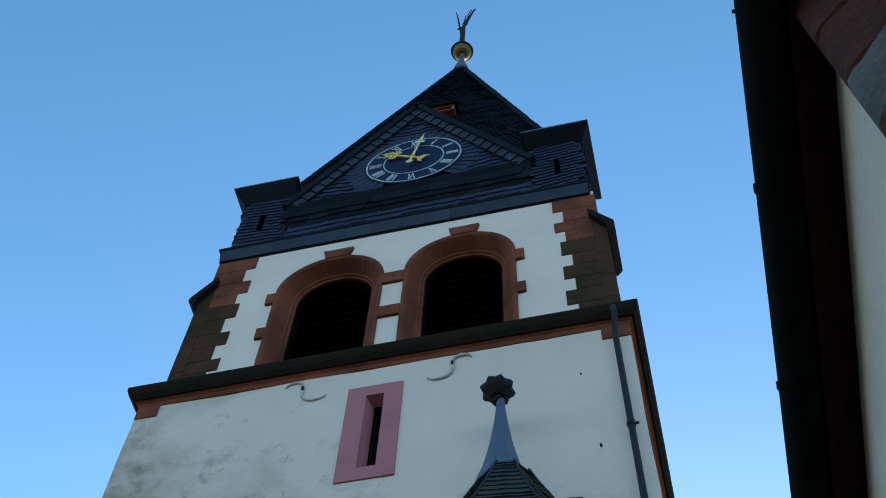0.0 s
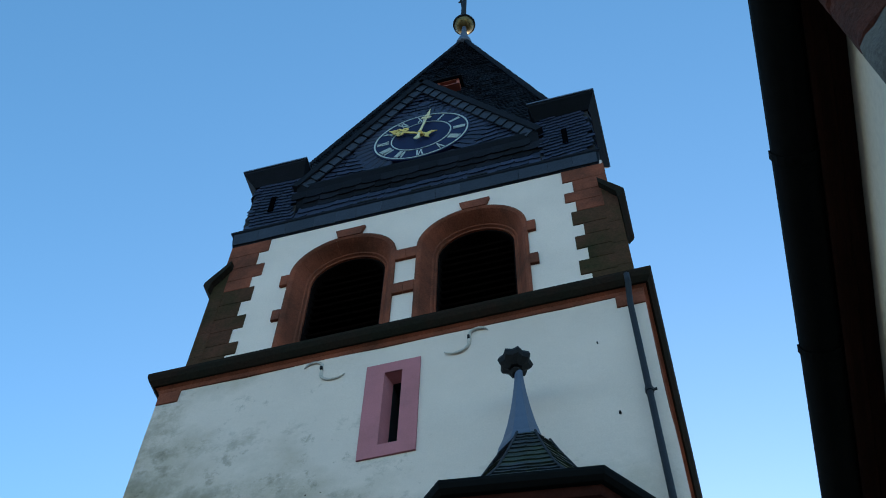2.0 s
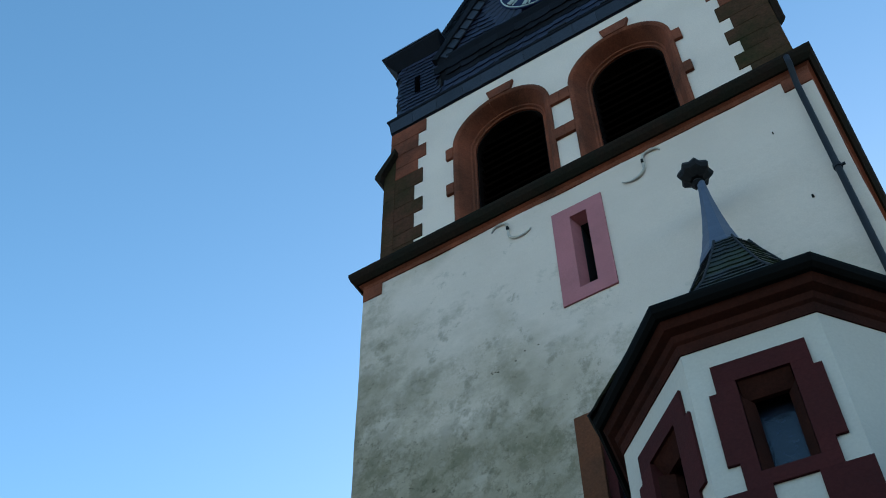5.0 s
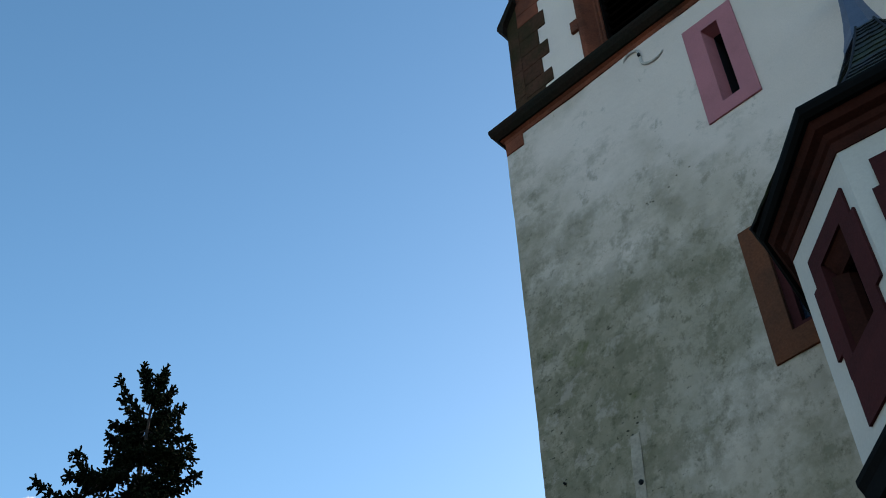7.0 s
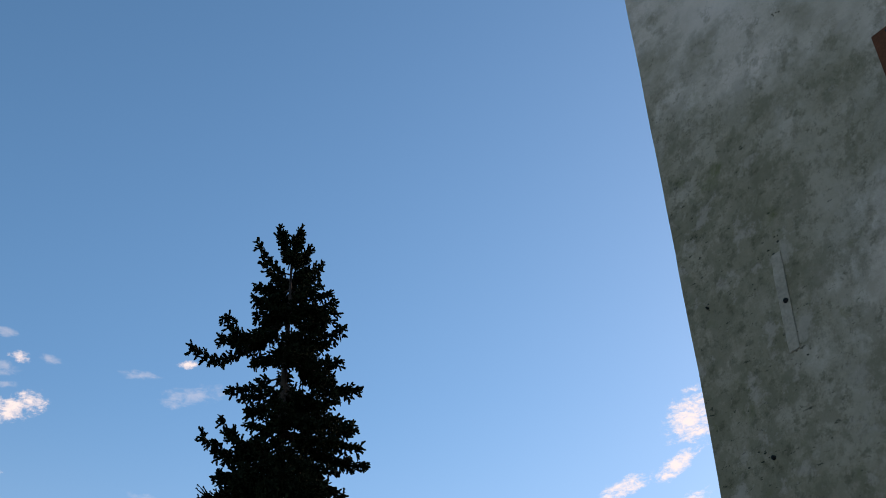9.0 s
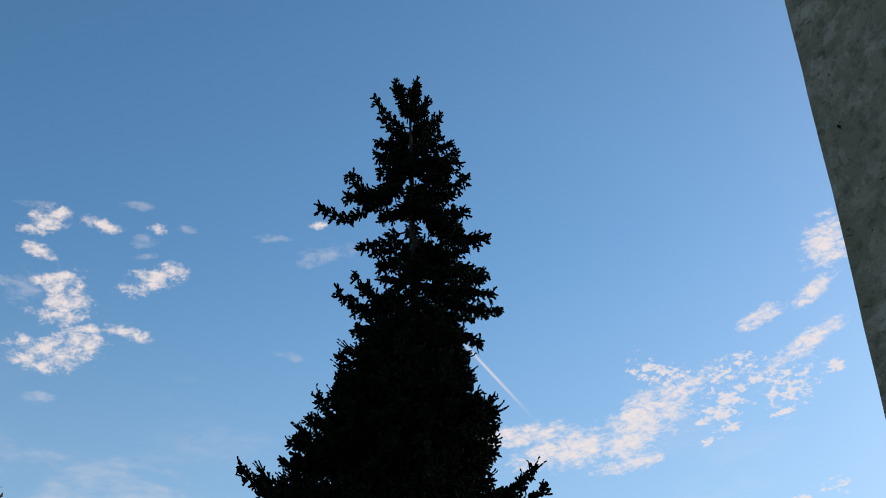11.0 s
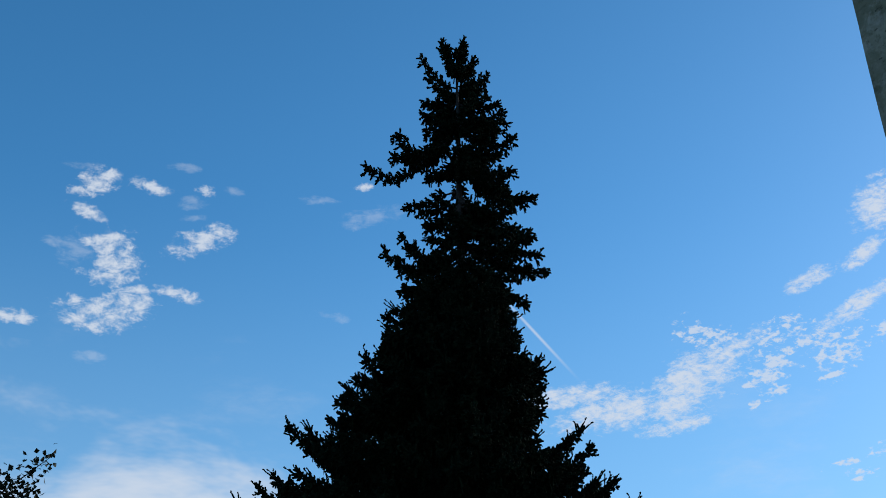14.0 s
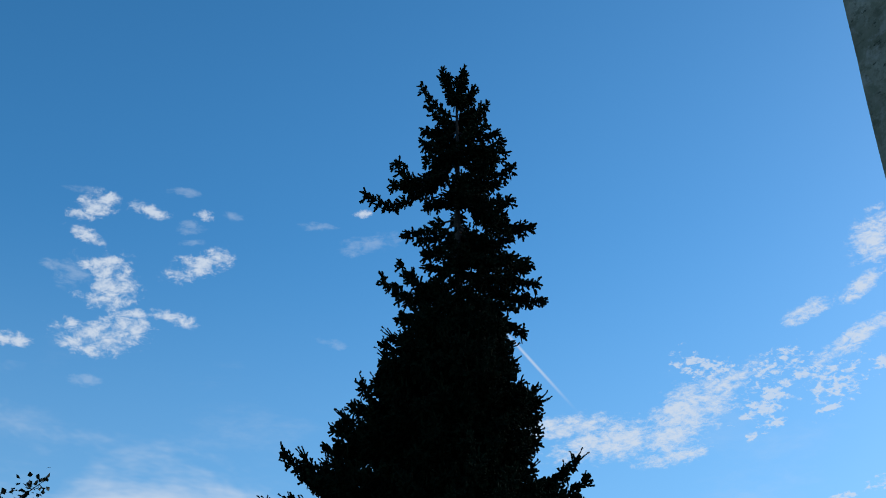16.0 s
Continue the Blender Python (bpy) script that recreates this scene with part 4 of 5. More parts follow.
def lobe(bm, x, z, r, y, n=12, hollow=0.0):
    """A flat round boss, or a ring where it is hollow."""
    o = [(x + r * math.cos(2 * math.pi * i / n), z + r * math.sin(2 * math.pi * i / n)) for i in range(n)]
    if not hollow:
        prism(bm, o, "y", y - 0.014, y)
        return
    for k in range(n):
        a, b = o[k], o[(k + 1) % n]
        c, d = [(x + (p - x) * hollow, z + (q - z) * hollow) for p, q in (b, a)]
        prism(bm, [a, b, c, d], "y", y - 0.014, y)


def hour_hand():
    bm, y, l = bmesh.new(), -0.06, 0.66
    prism(bm, [(-0.03, 0), (-0.022, l * 0.62), (0.022, l * 0.62), (0.03, 0)], "y", y - 0.014, y)
    for x, z, r in ((-0.085, 0.40, 0.068), (0.085, 0.40, 0.068), (-0.045, 0.52, 0.06), (0.045, 0.52, 0.06), (0.0, 0.60, 0.05)):
        lobe(bm, x, z, r, y - 0.002, hollow=0.35)
    prism(bm, [(-0.03, 0.60), (0.03, 0.60), (0, l + 0.05)], "y", y - 0.014, y)
    prism(bm, [(-0.03, 0.0), (0.03, 0.0), (0.025, -0.12), (0.11, -0.17), (0.13, -0.29), (0.05, -0.22), (-0.05, -0.22), (-0.13, -0.29), (-0.11, -0.17), (-0.025, -0.12)], "y", y - 0.014, y)
    bm.transform(Matrix.Rotation(radians(-57), 4, "Y"))
    part("hour_hand", bm, GOLD, clock, "ornate gilded hour hand with pierced lobes")


def minute_hand():
    bm, y, l = bmesh.new(), -0.09, 0.93
    prism(bm, [(-0.024, 0), (-0.016, l * 0.6), (0.016, l * 0.6), (0.024, 0)], "y", y - 0.012, y)
    for x, z, r in ((-0.05, 0.56, 0.045), (0.05, 0.56, 0.045), (0.0, 0.64, 0.045)):
        lobe(bm, x, z, r, y - 0.002, hollow=0.3)
    prism(bm, [(-0.02, 0.64), (-0.028, 0.70), (0, l), (0.028, 0.70), (0.02, 0.64)], "y", y - 0.012, y)
    prism(bm, [(-0.024, 0.0), (0.024, 0.0), (0.02, -0.14), (0.07, -0.24), (0, -0.30), (-0.07, -0.24), (-0.02, -0.14)], "y", y - 0.012, y)
    bm.transform(Matrix.Rotation(radians(10.7), 4, "Y"))
    part("minute_hand", bm, PALEGOLD, clock, "slim pale gilded minute hand")


hour_hand()
minute_hand()
bm = bmesh.new()
lathe(bm, [(0.05, -0.02), (0.055, 0.06), (0.03, 0.11), (0.001, 0.12)], 16)
bm.transform(Matrix.Rotation(radians(90), 4, "X"))
part("hub", bm, GOLD, clock)


def corner_box(s):
    """A slate-hung corner turret with a flared flat cap."""
    t = section("corner_turret", "slate-hung corner turret with a slit and a flared dark cap", tower)
    x0, x1 = (-3.0, -2.12) if s < 0 else (2.1, 3.0)
    part("turret_body", boxed(x0, x1, 0.22, 1.3, 19.0, 20.75), DARK, t)
    rng = random.Random(30 + s)
    xm, half = (x0 + x1) / 2, (x1 - x0) / 2
    slit = xm
    slate_parts(t, SLATE, (xm, 0.205, 19.03), (1, 0, 0), (0, 0, 1), (0, -1, 0), lambda a, b: abs(a) < half - 0.03 and -0.02 < b < 1.66, 0.16, 0.115, (-0.7, 0.7), (-0.2, 1.75), rng, slant=0.12 * s, round_side=s)
    slate_parts(t, SLATE, (x1 if s > 0 else x0, 0.76, 19.03), (0, s, 0), (0, 0, 1), (s, 0, 0), lambda a, b: abs(a) < 0.5 and -0.02 < b < 1.66, 0.16, 0.115, (-0.7, 0.7), (-0.2, 1.75), rng, slant=0.1)
    # block proud of the slates; its black stands in for a recess's shade
    part("slit", boxed(slit - 0.045, slit + 0.045, 0.155, 0.215, 19.56, 20.08), VOID, t, "near-black block painted as a shaded ventilation slit")
    bm = bmesh.new()
    lo = [(x0 - 0.02, 0.19), (x1 + 0.02, 0.19), (x1 + 0.02, 1.33), (x0 - 0.02, 1.33)]
    e = 0.20
    xi0, xi1 = (x0 - e, x1 + 0.08) if s < 0 else (x0 - 0.08, x1 + 0.16)
    up = [(xi0, 0.0), (xi1, 0.0), (xi1, 1.5), (xi0, 1.5)]
    r0 = [bm.verts.new((*q, 20.70)) for q in lo]
    r1 = [bm.verts.new((*q, 20.96)) for q in up]
    r2 = [bm.verts.new((*q, 21.02)) for q in up]
    for a, b in ((r0, r1), (r1, r2)):
        for k in range(4):
            bm.faces.new((a[k], a[(k + 1) % 4], b[(k + 1) % 4], b[k]))
    bm.faces.new(r0[::-1])
    bm.faces.new(r2)
    part("flared_cap", bm, SLATE_OLD, t, "flared dark slate cap")
    bm = bmesh.new()
    prism(bm, [(xi0 - 0.02, -0.02), (xi1 + 0.02, -0.02), (xi1 + 0.02, 1.52), (xi0 - 0.02, 1.52)], "z", 21.02, 21.06)
    part("lid", bm, LEAD, t)


corner_box(-1)
corner_box(1)

# spire
TOP, BASE, HALF = 34.6, 20.2, 2.92
spire = section("spire", "steep pyramid spire hung with old dark slates", tower)
square_ring([(HALF - 0.03, BASE), (0.02, TOP - 0.15)], spire, "spire_body", SLATE_OLD, "", True)
rng = random.Random(21)
rise = Vector((0, HALF, TOP - BASE)).normalized()
long = math.hypot(HALF, TOP - BASE)
slated("slate_cladding", spire, SLATE_OLD, dict(origin=(0, MID - HALF, BASE), u=(1, 0, 0), v=rise, normal=(0, -rise.z, rise.y), inside=lambda a, b: abs(a) < HALF * (1 - b / long) - 0.06, width=0.19, course=0.12, u_range=(-2.9, 2.9), v_range=(0.5, long - 0.35), rng=rng, lift=0.016, slant=0.03), label="old dark slates in courses")
bm = bmesh.new()
vs, fs = [], []
for s in (-1, 1):     # ragged hip slates
    for i in range(95):
        b = 1.0 + i * 0.143
        x = s * HALF * (1 - b / long)
        c = Vector((x, MID - HALF, BASE)) + rise * b
        k = len(vs)
        r = rng.uniform(0.05, 0.085)
        for dy, dz in ((-0.02, -0.10), (0.2, -0.10), (0.2, 0.10), (-0.02, 0.10)):
            vs.append((c.x + s * (r if dz < 0 else 0.0), c.y + dy, c.z + dz))
        for dy, dz in ((-0.02, -0.10), (0.2, -0.10), (0.2, 0.10), (-0.02, 0.10)):
            vs.append((c.x - s * 0.10, c.y + dy - 0.03, c.z + dz))
        fs += [(k, k + 1, k + 2, k + 3), (k + 4, k + 7, k + 6, k + 5), (k, k + 3, k + 7, k + 4), (k, k + 4, k + 5, k + 1)]
bm.free()
tagged(new("hip_cladding", mesh("hip_cladding", vs, fs, SLATE_OLD)), "ragged hip slates", kind="stuff").parent = spire


def hatch():
    h = thing("roof_hatch", "small red wooden dormer hatch in the spire", "dormer", (0.12, MID - HALF + (26.55 - BASE) * HALF / (TOP - BASE), 26.55))
    for name, b in (("jamb", (-0.32, -0.25, -0.38, 0.3, 0, 0.62)), ("jamb", (0.25, 0.32, -0.38, 0.3, 0, 0.62)), ("head", (-0.32, 0.32, -0.4, 0.3, 0.62, 0.72)), ("sill", (-0.34, 0.34, -0.42, 0.3, -0.08, 0.0)), ("shutter", (-0.25, 0.25, -0.18, -0.14, 0.0, 0.62))):
        part(name, boxed(*b, 0.006), REDWOOD if name != "shutter" else DARK, h)
    for z in (0.12, 0.28, 0.44):
        part("slat", boxed(-0.25, 0.25, -0.26, -0.18, z, z + 0.05), REDWOOD, h)
    bm = bmesh.new()
    prism(bm, [(-0.55, 0.70), (-0.56, 0.75), (0.5, 0.98), (0.5, 0.9)], "x", -0.42, 0.42)
    part("roof", bm, SLATE_OLD, h, "little slate roof")
    h.scale = (0.78, 0.5, 0.36)


hatch()
bm = bmesh.new()
lathe(bm, [(0.26, TOP - 0.75), (0.20, TOP - 0.3), (0.12, TOP + 0.05), (0.075, TOP + 0.5), (0.06, TOP + 0.95)], 16, 0, (0, MID), True)
part("lead_cone", bm, LEAD, spire, "blue-grey lead cone", True)
orb = thing("spire_orb", "dull gilded ball with a dark rim band", "orb", (0, MID, 35.75))
bm = bmesh.new()
lathe(bm, [(0.29 * math.cos(a), 0.29 * math.sin(a)) for a in [radians(-89 + 178 * i / 16) for i in range(17)]], 28, 0, (0, 0), True)
part("ball", bm, BRASS, orb, "", True)
bm = bmesh.new()
lathe(bm, [(0.28, -0.05), (0.325, -0.035), (0.335, 0), (0.325, 0.035), (0.28, 0.05)], 28)
part("band", bm, IRON, orb, "dark rim round the ball", True)

vane = thing("weather_vane", "black iron weathercock on a rod above the ball", "weather vane", (0, MID, 36.0))
bm = bmesh.new()
tube(bm, [(0, 0, 0), (-0.02, 0, 0.7), (0.0, 0, 1.9), (0.03, 0, 2.2)], 0.085, 8, [0.8, 1.0, 0.9, 0.5])
part("rod", bm, IRON, vane)
bm = bmesh.new()
tube(bm, [(-0.06, 0, 1.5), (-0.16, 0, 2.7), (-0.25, 0, 3.75)], 0.035, 6, [1, 0.8, 0.4])
tube(bm, [(-0.07, 0, 2.05), (-0.17, 0, 1.95)], 0.03, 6)
part("pointer", bm, IRON, vane, "thin leaning iron pointer")
bm = bmesh.new()
tube(bm, [(-0.02, 0, 1.4), (0.03, 0, 2.4), (0.05, 0, 3.2)], 0.025, 6, [1, 0.8, 0.4])
part("spike", bm, IRON, vane)
bm = bmesh.new()
tube(bm, [(-0.02, 0, 1.6), (0.06, 0, 2.3), (0.18, 0, 3.0), (0.31, 0, 3.5)], 0.035, 6, [1, 1, 0.8, 0.4])
part("quill", bm, IRON, vane)
for i in range(9):
    f = i / 8
    x, z = 0.03 + 0.25 * f ** 1.3, 2.05 + 1.35 * f
    for side, l in ((-1, 0.07), (1, 0.10)):
        bm = bmesh.new()
        prism(bm, [(x, z), (x + side * l, z + 0.22), (x + side * l * 1.1, z + 0.34), (x + side * 0.01, z + 0.16)], "y", -0.012, 0.012)
        part("feather", bm, IRON, vane)


# ---- stair turret in front of the tower ----
TC, TURN = Vector((1.70, -0.50, 0)), radians(29.8)
RW, EAVE = 1.42, 8.97
turret = thing("stair_turret", "octagonal white stair turret with dark red stone windows and slate roof", "turret", TC)


def oct_ring(profile, name, material, parent, label="", close=True):
    bm = bmesh.new()
    rings = lathe(bm, profile, 8, TURN, (0, 0), close)
    for ring, (r, z) in zip(rings, profile):
        if r > 1.15:       # the corner by the old window is drawn in
            ring[4].co += drawn_in(r)
    return part(name, bm, material, parent, label)


def drawn_in(r):
    return Vector((-0.02 + 0.27 * max(0.0, r - 1.42), 0.09, 0))




def corner(k):
    a = TURN + (k % 8) * math.pi / 4
    return Vector((RW * math.cos(a), RW * math.sin(a), 0)) + (drawn_in(RW) if k % 8 == 4 else Vector((0, 0, 0)))


def face_frame(k):
    """Local x along a face, local y into the wall, z up; and half the face's length."""
    a, b = corner(k + 5), corner(k + 6)
    e = (b - a).normalized()
    m = Matrix.Identity(4)
    m.col[0], m.col[1], m.col[2] = (*e, 0), (-e.y, e.x, 0, 0), (0, 0, 1, 0)
    m.col[3] = (*((a + b) / 2), 1)
    return m, (b - a).length / 2


HOLE = (-0.30, 0.30, 7.18, 8.25)
for k in range(8):
    m, SIDE = face_frame(k)
    seen = k in (0, 7)
    bm = pierced(-SIDE, SIDE, 0, 8.62, 0.0, 0.28, [HOLE] if seen else [], m)
    part("turret_wall", bm, BAY_WHITE, turret)
    if not seen:
        continue
    w = section("turret_window", "small deep window in a dark red painted stone surround", turret)
    w.matrix_local = m @ pose(0.02, 0, -0.02) if k == 0 else m @ pose(0.07, 0, -0.05) @ Matrix.Diagonal((1.07, 1, 1, 1))
    SIDE = SIDE if k == 0 else SIDE / 1.07
    q = 0.0004
    pieces = [("lintel", -0.37, 0.37, 8.17, 8.38), ("jamb_head", -0.37, -0.21, 8.09, 8.17), ("jamb_head", 0.21, 0.37, 8.09, 8.17),
              ("jamb", -0.43, -0.21, 7.38, 8.09), ("jamb", 0.21, 0.43, 7.38, 8.09),
              ("jamb_foot", -0.34, -0.21, 7.26, 7.38), ("jamb_foot", 0.21, 0.34, 7.26, 7.38), ("sill", -0.34, 0.34, 7.13, 7.26),
              ]
    if k == 0:
        pieces += [("apron_block", -SIDE - 0.028, -0.16, 6.81, 7.13), ("apron_block", 0.16, SIDE - 0.012, 6.81, 7.13), ("apron_band", -SIDE - 0.028, SIDE - 0.012, 6.46, 6.81)]
    else:
        pieces += [("apron_block", -0.33, SIDE - 0.06, 6.70, 7.13), ("apron_block", 0.28, SIDE - 0.06, 6.44, 6.70)]
    for name, a, b, c, d in pieces:
        part(name, boxed(a + q, b - q, -0.025, 0.27, c + q, d - q, 0.0), OXBLOOD, w)
    bm = bmesh.new()       # chamfered inner frame, in a darker stone colour that paints the reveal's shade
    prism(bm, [(0.0, 8.17), (0.13, 8.17), (0.13, 8.03), (0.09, 8.03)], "x", -0.20, 0.20)
    part("drip_mould", bm, MOULD, w)
    for s in (-1, 1):
        bm = bmesh.new()
        prism(bm, [(s * 0.205, 0.02), (s * 0.205, 0.2), (s * 0.13, 0.2), (s * 0.13, 0.13)], "z", 7.26, 8.03)
        part("chamfer", bm, MOULD, w)
    part("pane", boxed(-0.21, 0.21, 0.225, 0.235, 7.26, 8.17), GLASS, w, "mottled bluish glass")
oct_ring([(1.3, 6.16), (1.48, 6.16), (1.50, 6.30), (1.535, 6.36), (1.535, 6.41), (1.3, 6.44)], "string_course", GUTTER, turret, "black weathered ledge round the turret")
# moulded cornice and gutter
oct_ring([(1.2, 8.60), (1.435, 8.60), (1.445, 8.70), (1.475, 8.72), (1.50, 8.78), (1.2, 8.78)], "lower_moulding", MOULD, turret)
oct_ring([(1.2, 8.775), (1.50, 8.775), (1.57, 8.80), (1.62, 8.87), (1.2, 8.87)], "upper_moulding", MOULD, turret)
oct_ring([(1.3, 8.865), (1.66, 8.865), (1.70, 8.90), (1.715, 8.95), (1.715, 8.985), (1.69, 8.985), (1.66, 8.94), (1.3, 8.94)], "gutter", GUTTER, turret, "black painted gutter")
bell = [(1.64, 8.97), (1.20, 9.38), (0.88, 9.85), (0.67, 10.2), (0.47, 10.62), (0.31, 10.98), (0.225, 11.2)]
oct_ring(bell, "roof_body", SLATE_MOSS, turret, "mossy slate bell roof")
rng = random.Random(9)
vs, fs = [], []
for k in range(8):
    a0, a1 = TURN + k * math.pi / 4, TURN + (k + 1) * math.pi / 4
    for (r0, z0), (r1, z1) in zip(bell, bell[1:]):
        rows_ = 3
        for j in range(rows_):
            f0, f1 = j / rows_, (j + 1.25) / rows_
            ra, rb = r0 + (r1 - r0) * f0, r0 + (r1 - r0) * f1
            za, zb = z0 + (z1 - z0) * f0, z0 + (z1 - z0) * f1
            n = max(2, round(ra * 0.765 / 0.24))
            for i in range(n):
                def at(r, f, z, lift):
                    p = Vector((math.cos(a0), math.sin(a0), 0)) * (1 - f) + Vector((math.cos(a1), math.sin(a1), 0)) * f
                    p = p * (r + lift)
                    return (p.x, p.y, z + lift * 0.4)
                g, up = 0.006 / n, rng.uniform(0.022, 0.028)
                fa, fb = i / n + g, (i + 1) / n - g
                w_ = rng.uniform(-0.004, 0.004)
                b0 = len(vs)
                vs += [at(ra, fa, za + w_ + 0.004, up), at(ra, (fa + fb) / 2, za + w_ - 0.004, up), at(ra, fb, za + w_ + 0.008, up), at(rb, fb, zb, 0.008), at(rb, fa, zb, 0.008)]
                vs += [at(ra, fa, za + w_ + 0.004, up - 0.02), at(ra, (fa + fb) / 2, za + w_ - 0.004, up - 0.02), at(ra, fb, za + w_ + 0.008, up - 0.02)]
                fs += [(b0, b0 + 1, b0 + 2, b0 + 3, b0 + 4), (b0, b0 + 5, b0 + 6, b0 + 1), (b0 + 1, b0 + 6, b0 + 7, b0 + 2)]
ob = tagged(new("slate_cladding", mesh("slate_cladding", vs, fs, SLATE_MOSS)), "mossy curved courses of slate", kind="stuff")
ob.parent = turret
for k in range(8):      # lead hips
    a = TURN + k * math.pi / 4
    bm = bmesh.new()
    tube(bm, [((r + 0.02) * math.cos(a), (r + 0.02) * math.sin(a), z + 0.01) for r, z in bell], 0.014, 6)
    part("hip_roll", bm, PIPE, turret)
cone = oct_ring([(0.28, 11.06), (0.265, 11.14), (0.215, 11.30), (0.16, 11.56), (0.115, 11.84), (0.082, 12.10), (0.06, 12.32), (0.045, 12.55)], "lead_spirelet", LEAD, turret, "concave blue-grey lead spirelet")
cone.location.x = -0.05
bm = bmesh.new()
lathe(bm, [(0.05, 12.60), (0.085, 12.64), (0.06, 12.68)], 12, 0, (0, 0), True)
n = 16
rings = []
for r, z in ((0.10, 12.70), (0.21, 12.78), (0.235, 12.84), (0.21, 12.90), (0.10, 12.98), (0.02, 13.0)):
    rings.append([bm.verts.new((r * (1.0 if i % 2 else 0.80) * math.cos(2 * math.pi * i / n), r * (1.0 if i % 2 else 0.80) * math.sin(2 * math.pi * i / n), z)) for i in range(n)])
for a, b in zip(rings, rings[1:]):
    for i in range(n):
        bm.faces.new((a[i], a[(i + 1) % n], b[(i + 1) % n], b[i]))
bm.faces.new(rings[0][::-1])
bm.faces.new(rings[-1])
for v in bm.verts:
    v.co.x, v.co.y = v.co.x * 0.88, v.co.y * 0.88
part("finial_knob", bm, IRON, turret, "black star-shaped finial knob").location = (-0.08, 0, -0.09)

# ---- house beside the camera ----
house = thing("neighbour_house", "cream plastered house with a black gutter and stone buttress", "house", (3.8, -6.0, 0))


def hpart(name, b, material, label="", bevel=0.0):
    x0, x1, y0, y1, z0, z1 = b
    return part(name, boxed(x0 - 3.8, x1 - 3.8, y0 + 6, y1 + 6, z0, z1, bevel), material, house, label)


HY0, HY1 = -8.0, -3.2
hpart("wall", (3.82, 4.12, -6.95, HY1, 0, 5.06), HOUSE, "cream plaster wall")
hpart("wall", (4.12, 9.5, HY1 - 0.3, HY1, 0, 5.06), HOUSE)
hpart("wall", (4.6, 9.5, -7.55, -7.25, 0, 5.06), HOUSE)
hpart("wall", (9.2, 9.5, -7.25, HY1 - 0.3, 0, 5.06), HOUSE)
for i in range(2):
    hpart("soffit_board", (3.715 + i * 0.053, 3.768 + i * 0.053 - 0.003, HY0 - 0.1, HY1 + 0.1, 5.02 + 0.006 * i, 5.05), WOOD, "brown stained soffit board")
hpart("fascia", (3.697, 3.715, HY0 - 0.1, HY1 + 0.1, 4.99, 5.16), WOOD)
bm = bmesh.new()
sec = [(0.075 * math.cos(a), 0.075 * math.sin(a)) for a in [math.pi + math.pi * i / 10 for i in range(11)]]
sec += [(x * 0.9, z * 0.9) for x, z in sec[::-1]]
prism(bm, [(3.635 - 3.8 + x, 5.055 + z) for x, z in sec], "y", HY0 + 5.9, HY1 + 6.1)
part("gutter", bm, GUTTER, house, "black half-round gutter", True)
part("gutter_hook", boxed(-0.248, -0.236, -0.975, -0.965, 5.052, 5.062, 0.002), IRON, house)
y = HY1 - 0.2
while y > HY0:
    bm = bmesh.new()
    o = [(0.081 * math.cos(a), 0.081 * math.sin(a)) for a in [math.pi + math.pi * i / 10 for i in range(11)]]
    o += [(x * 0.93, z * 0.93) for x, z in o[::-1]]
    prism(bm, [(3.635 - 3.8 + p, 5.055 + q) for p, q in o], "y", y + 6 - 0.015, y + 6 + 0.015)
    part("gutter_bracket", bm, GUTTER, house)
    y -= 0.75
bm = bmesh.new()
prism(bm, [(3.66 - 3.8, 5.11), (3.66 - 3.8, 5.20), (6.66 - 3.8, 7.9), (9.7 - 3.8, 5.20), (9.7 - 3.8, 5.10), (6.66 - 3.8, 7.78)], "y", HY0 + 5.9, HY1 + 6.1)
part("roof", bm, TILE, house, "dark tiled roof")

post = thing("stone_corner", "chamfered house corner of rough red and grey sandstone blocks", "stone corner", (3.7, -6.97, 0))
rng = random.Random(2)
cuts = (0.0, 0.34, 0.66, 0.95, 1.28, 1.6, 1.9, 2.22, 2.5, 2.84, 3.12, 3.42, 3.66, 3.92, 4.17, 4.45, 4.74, 5.015)
for k, (z0, z1) in enumerate(zip(cuts, cuts[1:])):
    bm = bmesh.new()
    out = rng.uniform(-0.012, 0.012)
    n = 28
    o = [(0.60 * i / n + out * 0.7, -0.62 * i / n + out * 0.7) for i in range(n + 1)] + [(0.9, -0.58), (0.9, 0.02), (0.125, 0.02), (0.02, 0.04)]
    levels = [z0 + 0.005, z0 + 0.016] + [z0 + 0.016 + (z1 - z0 - 0.032) * i / 10 for i in range(1, 10)] + [z1 - 0.016, z1 - 0.005]
    rings = []
    for li, z in enumerate(levels):
        inset = 0.014 if li in (0, len(levels) - 1) else 0.0
        ring = []
        for i, (x, y) in enumerate(o):
            d = 0.0
            if i <= n:
                d = inset + (0.012 if i in (0,) else 0.0) + 0.020 * noise.noise((x * 7, y * 7 + k * 3, z * 7)) + 0.005 * noise.noise((x * 18, y * 18, z * 18 + k))
            ring.append(bm.verts.new((x + d * 0.7, y + d * 0.7, z)))
        rings.append(ring)
    m = len(o)
    for a, b in zip(rings, rings[1:]):
        for i in range(m):
            bm.faces.new((a[i], a[(i + 1) % m], b[(i + 1) % m], b[i]))
    bm.faces.new(rings[0][::-1])
    bm.faces.new(rings[-1])
    part("stone", bm, GREY if k in (2, 5, 9, 14) else RUBBLE, post)


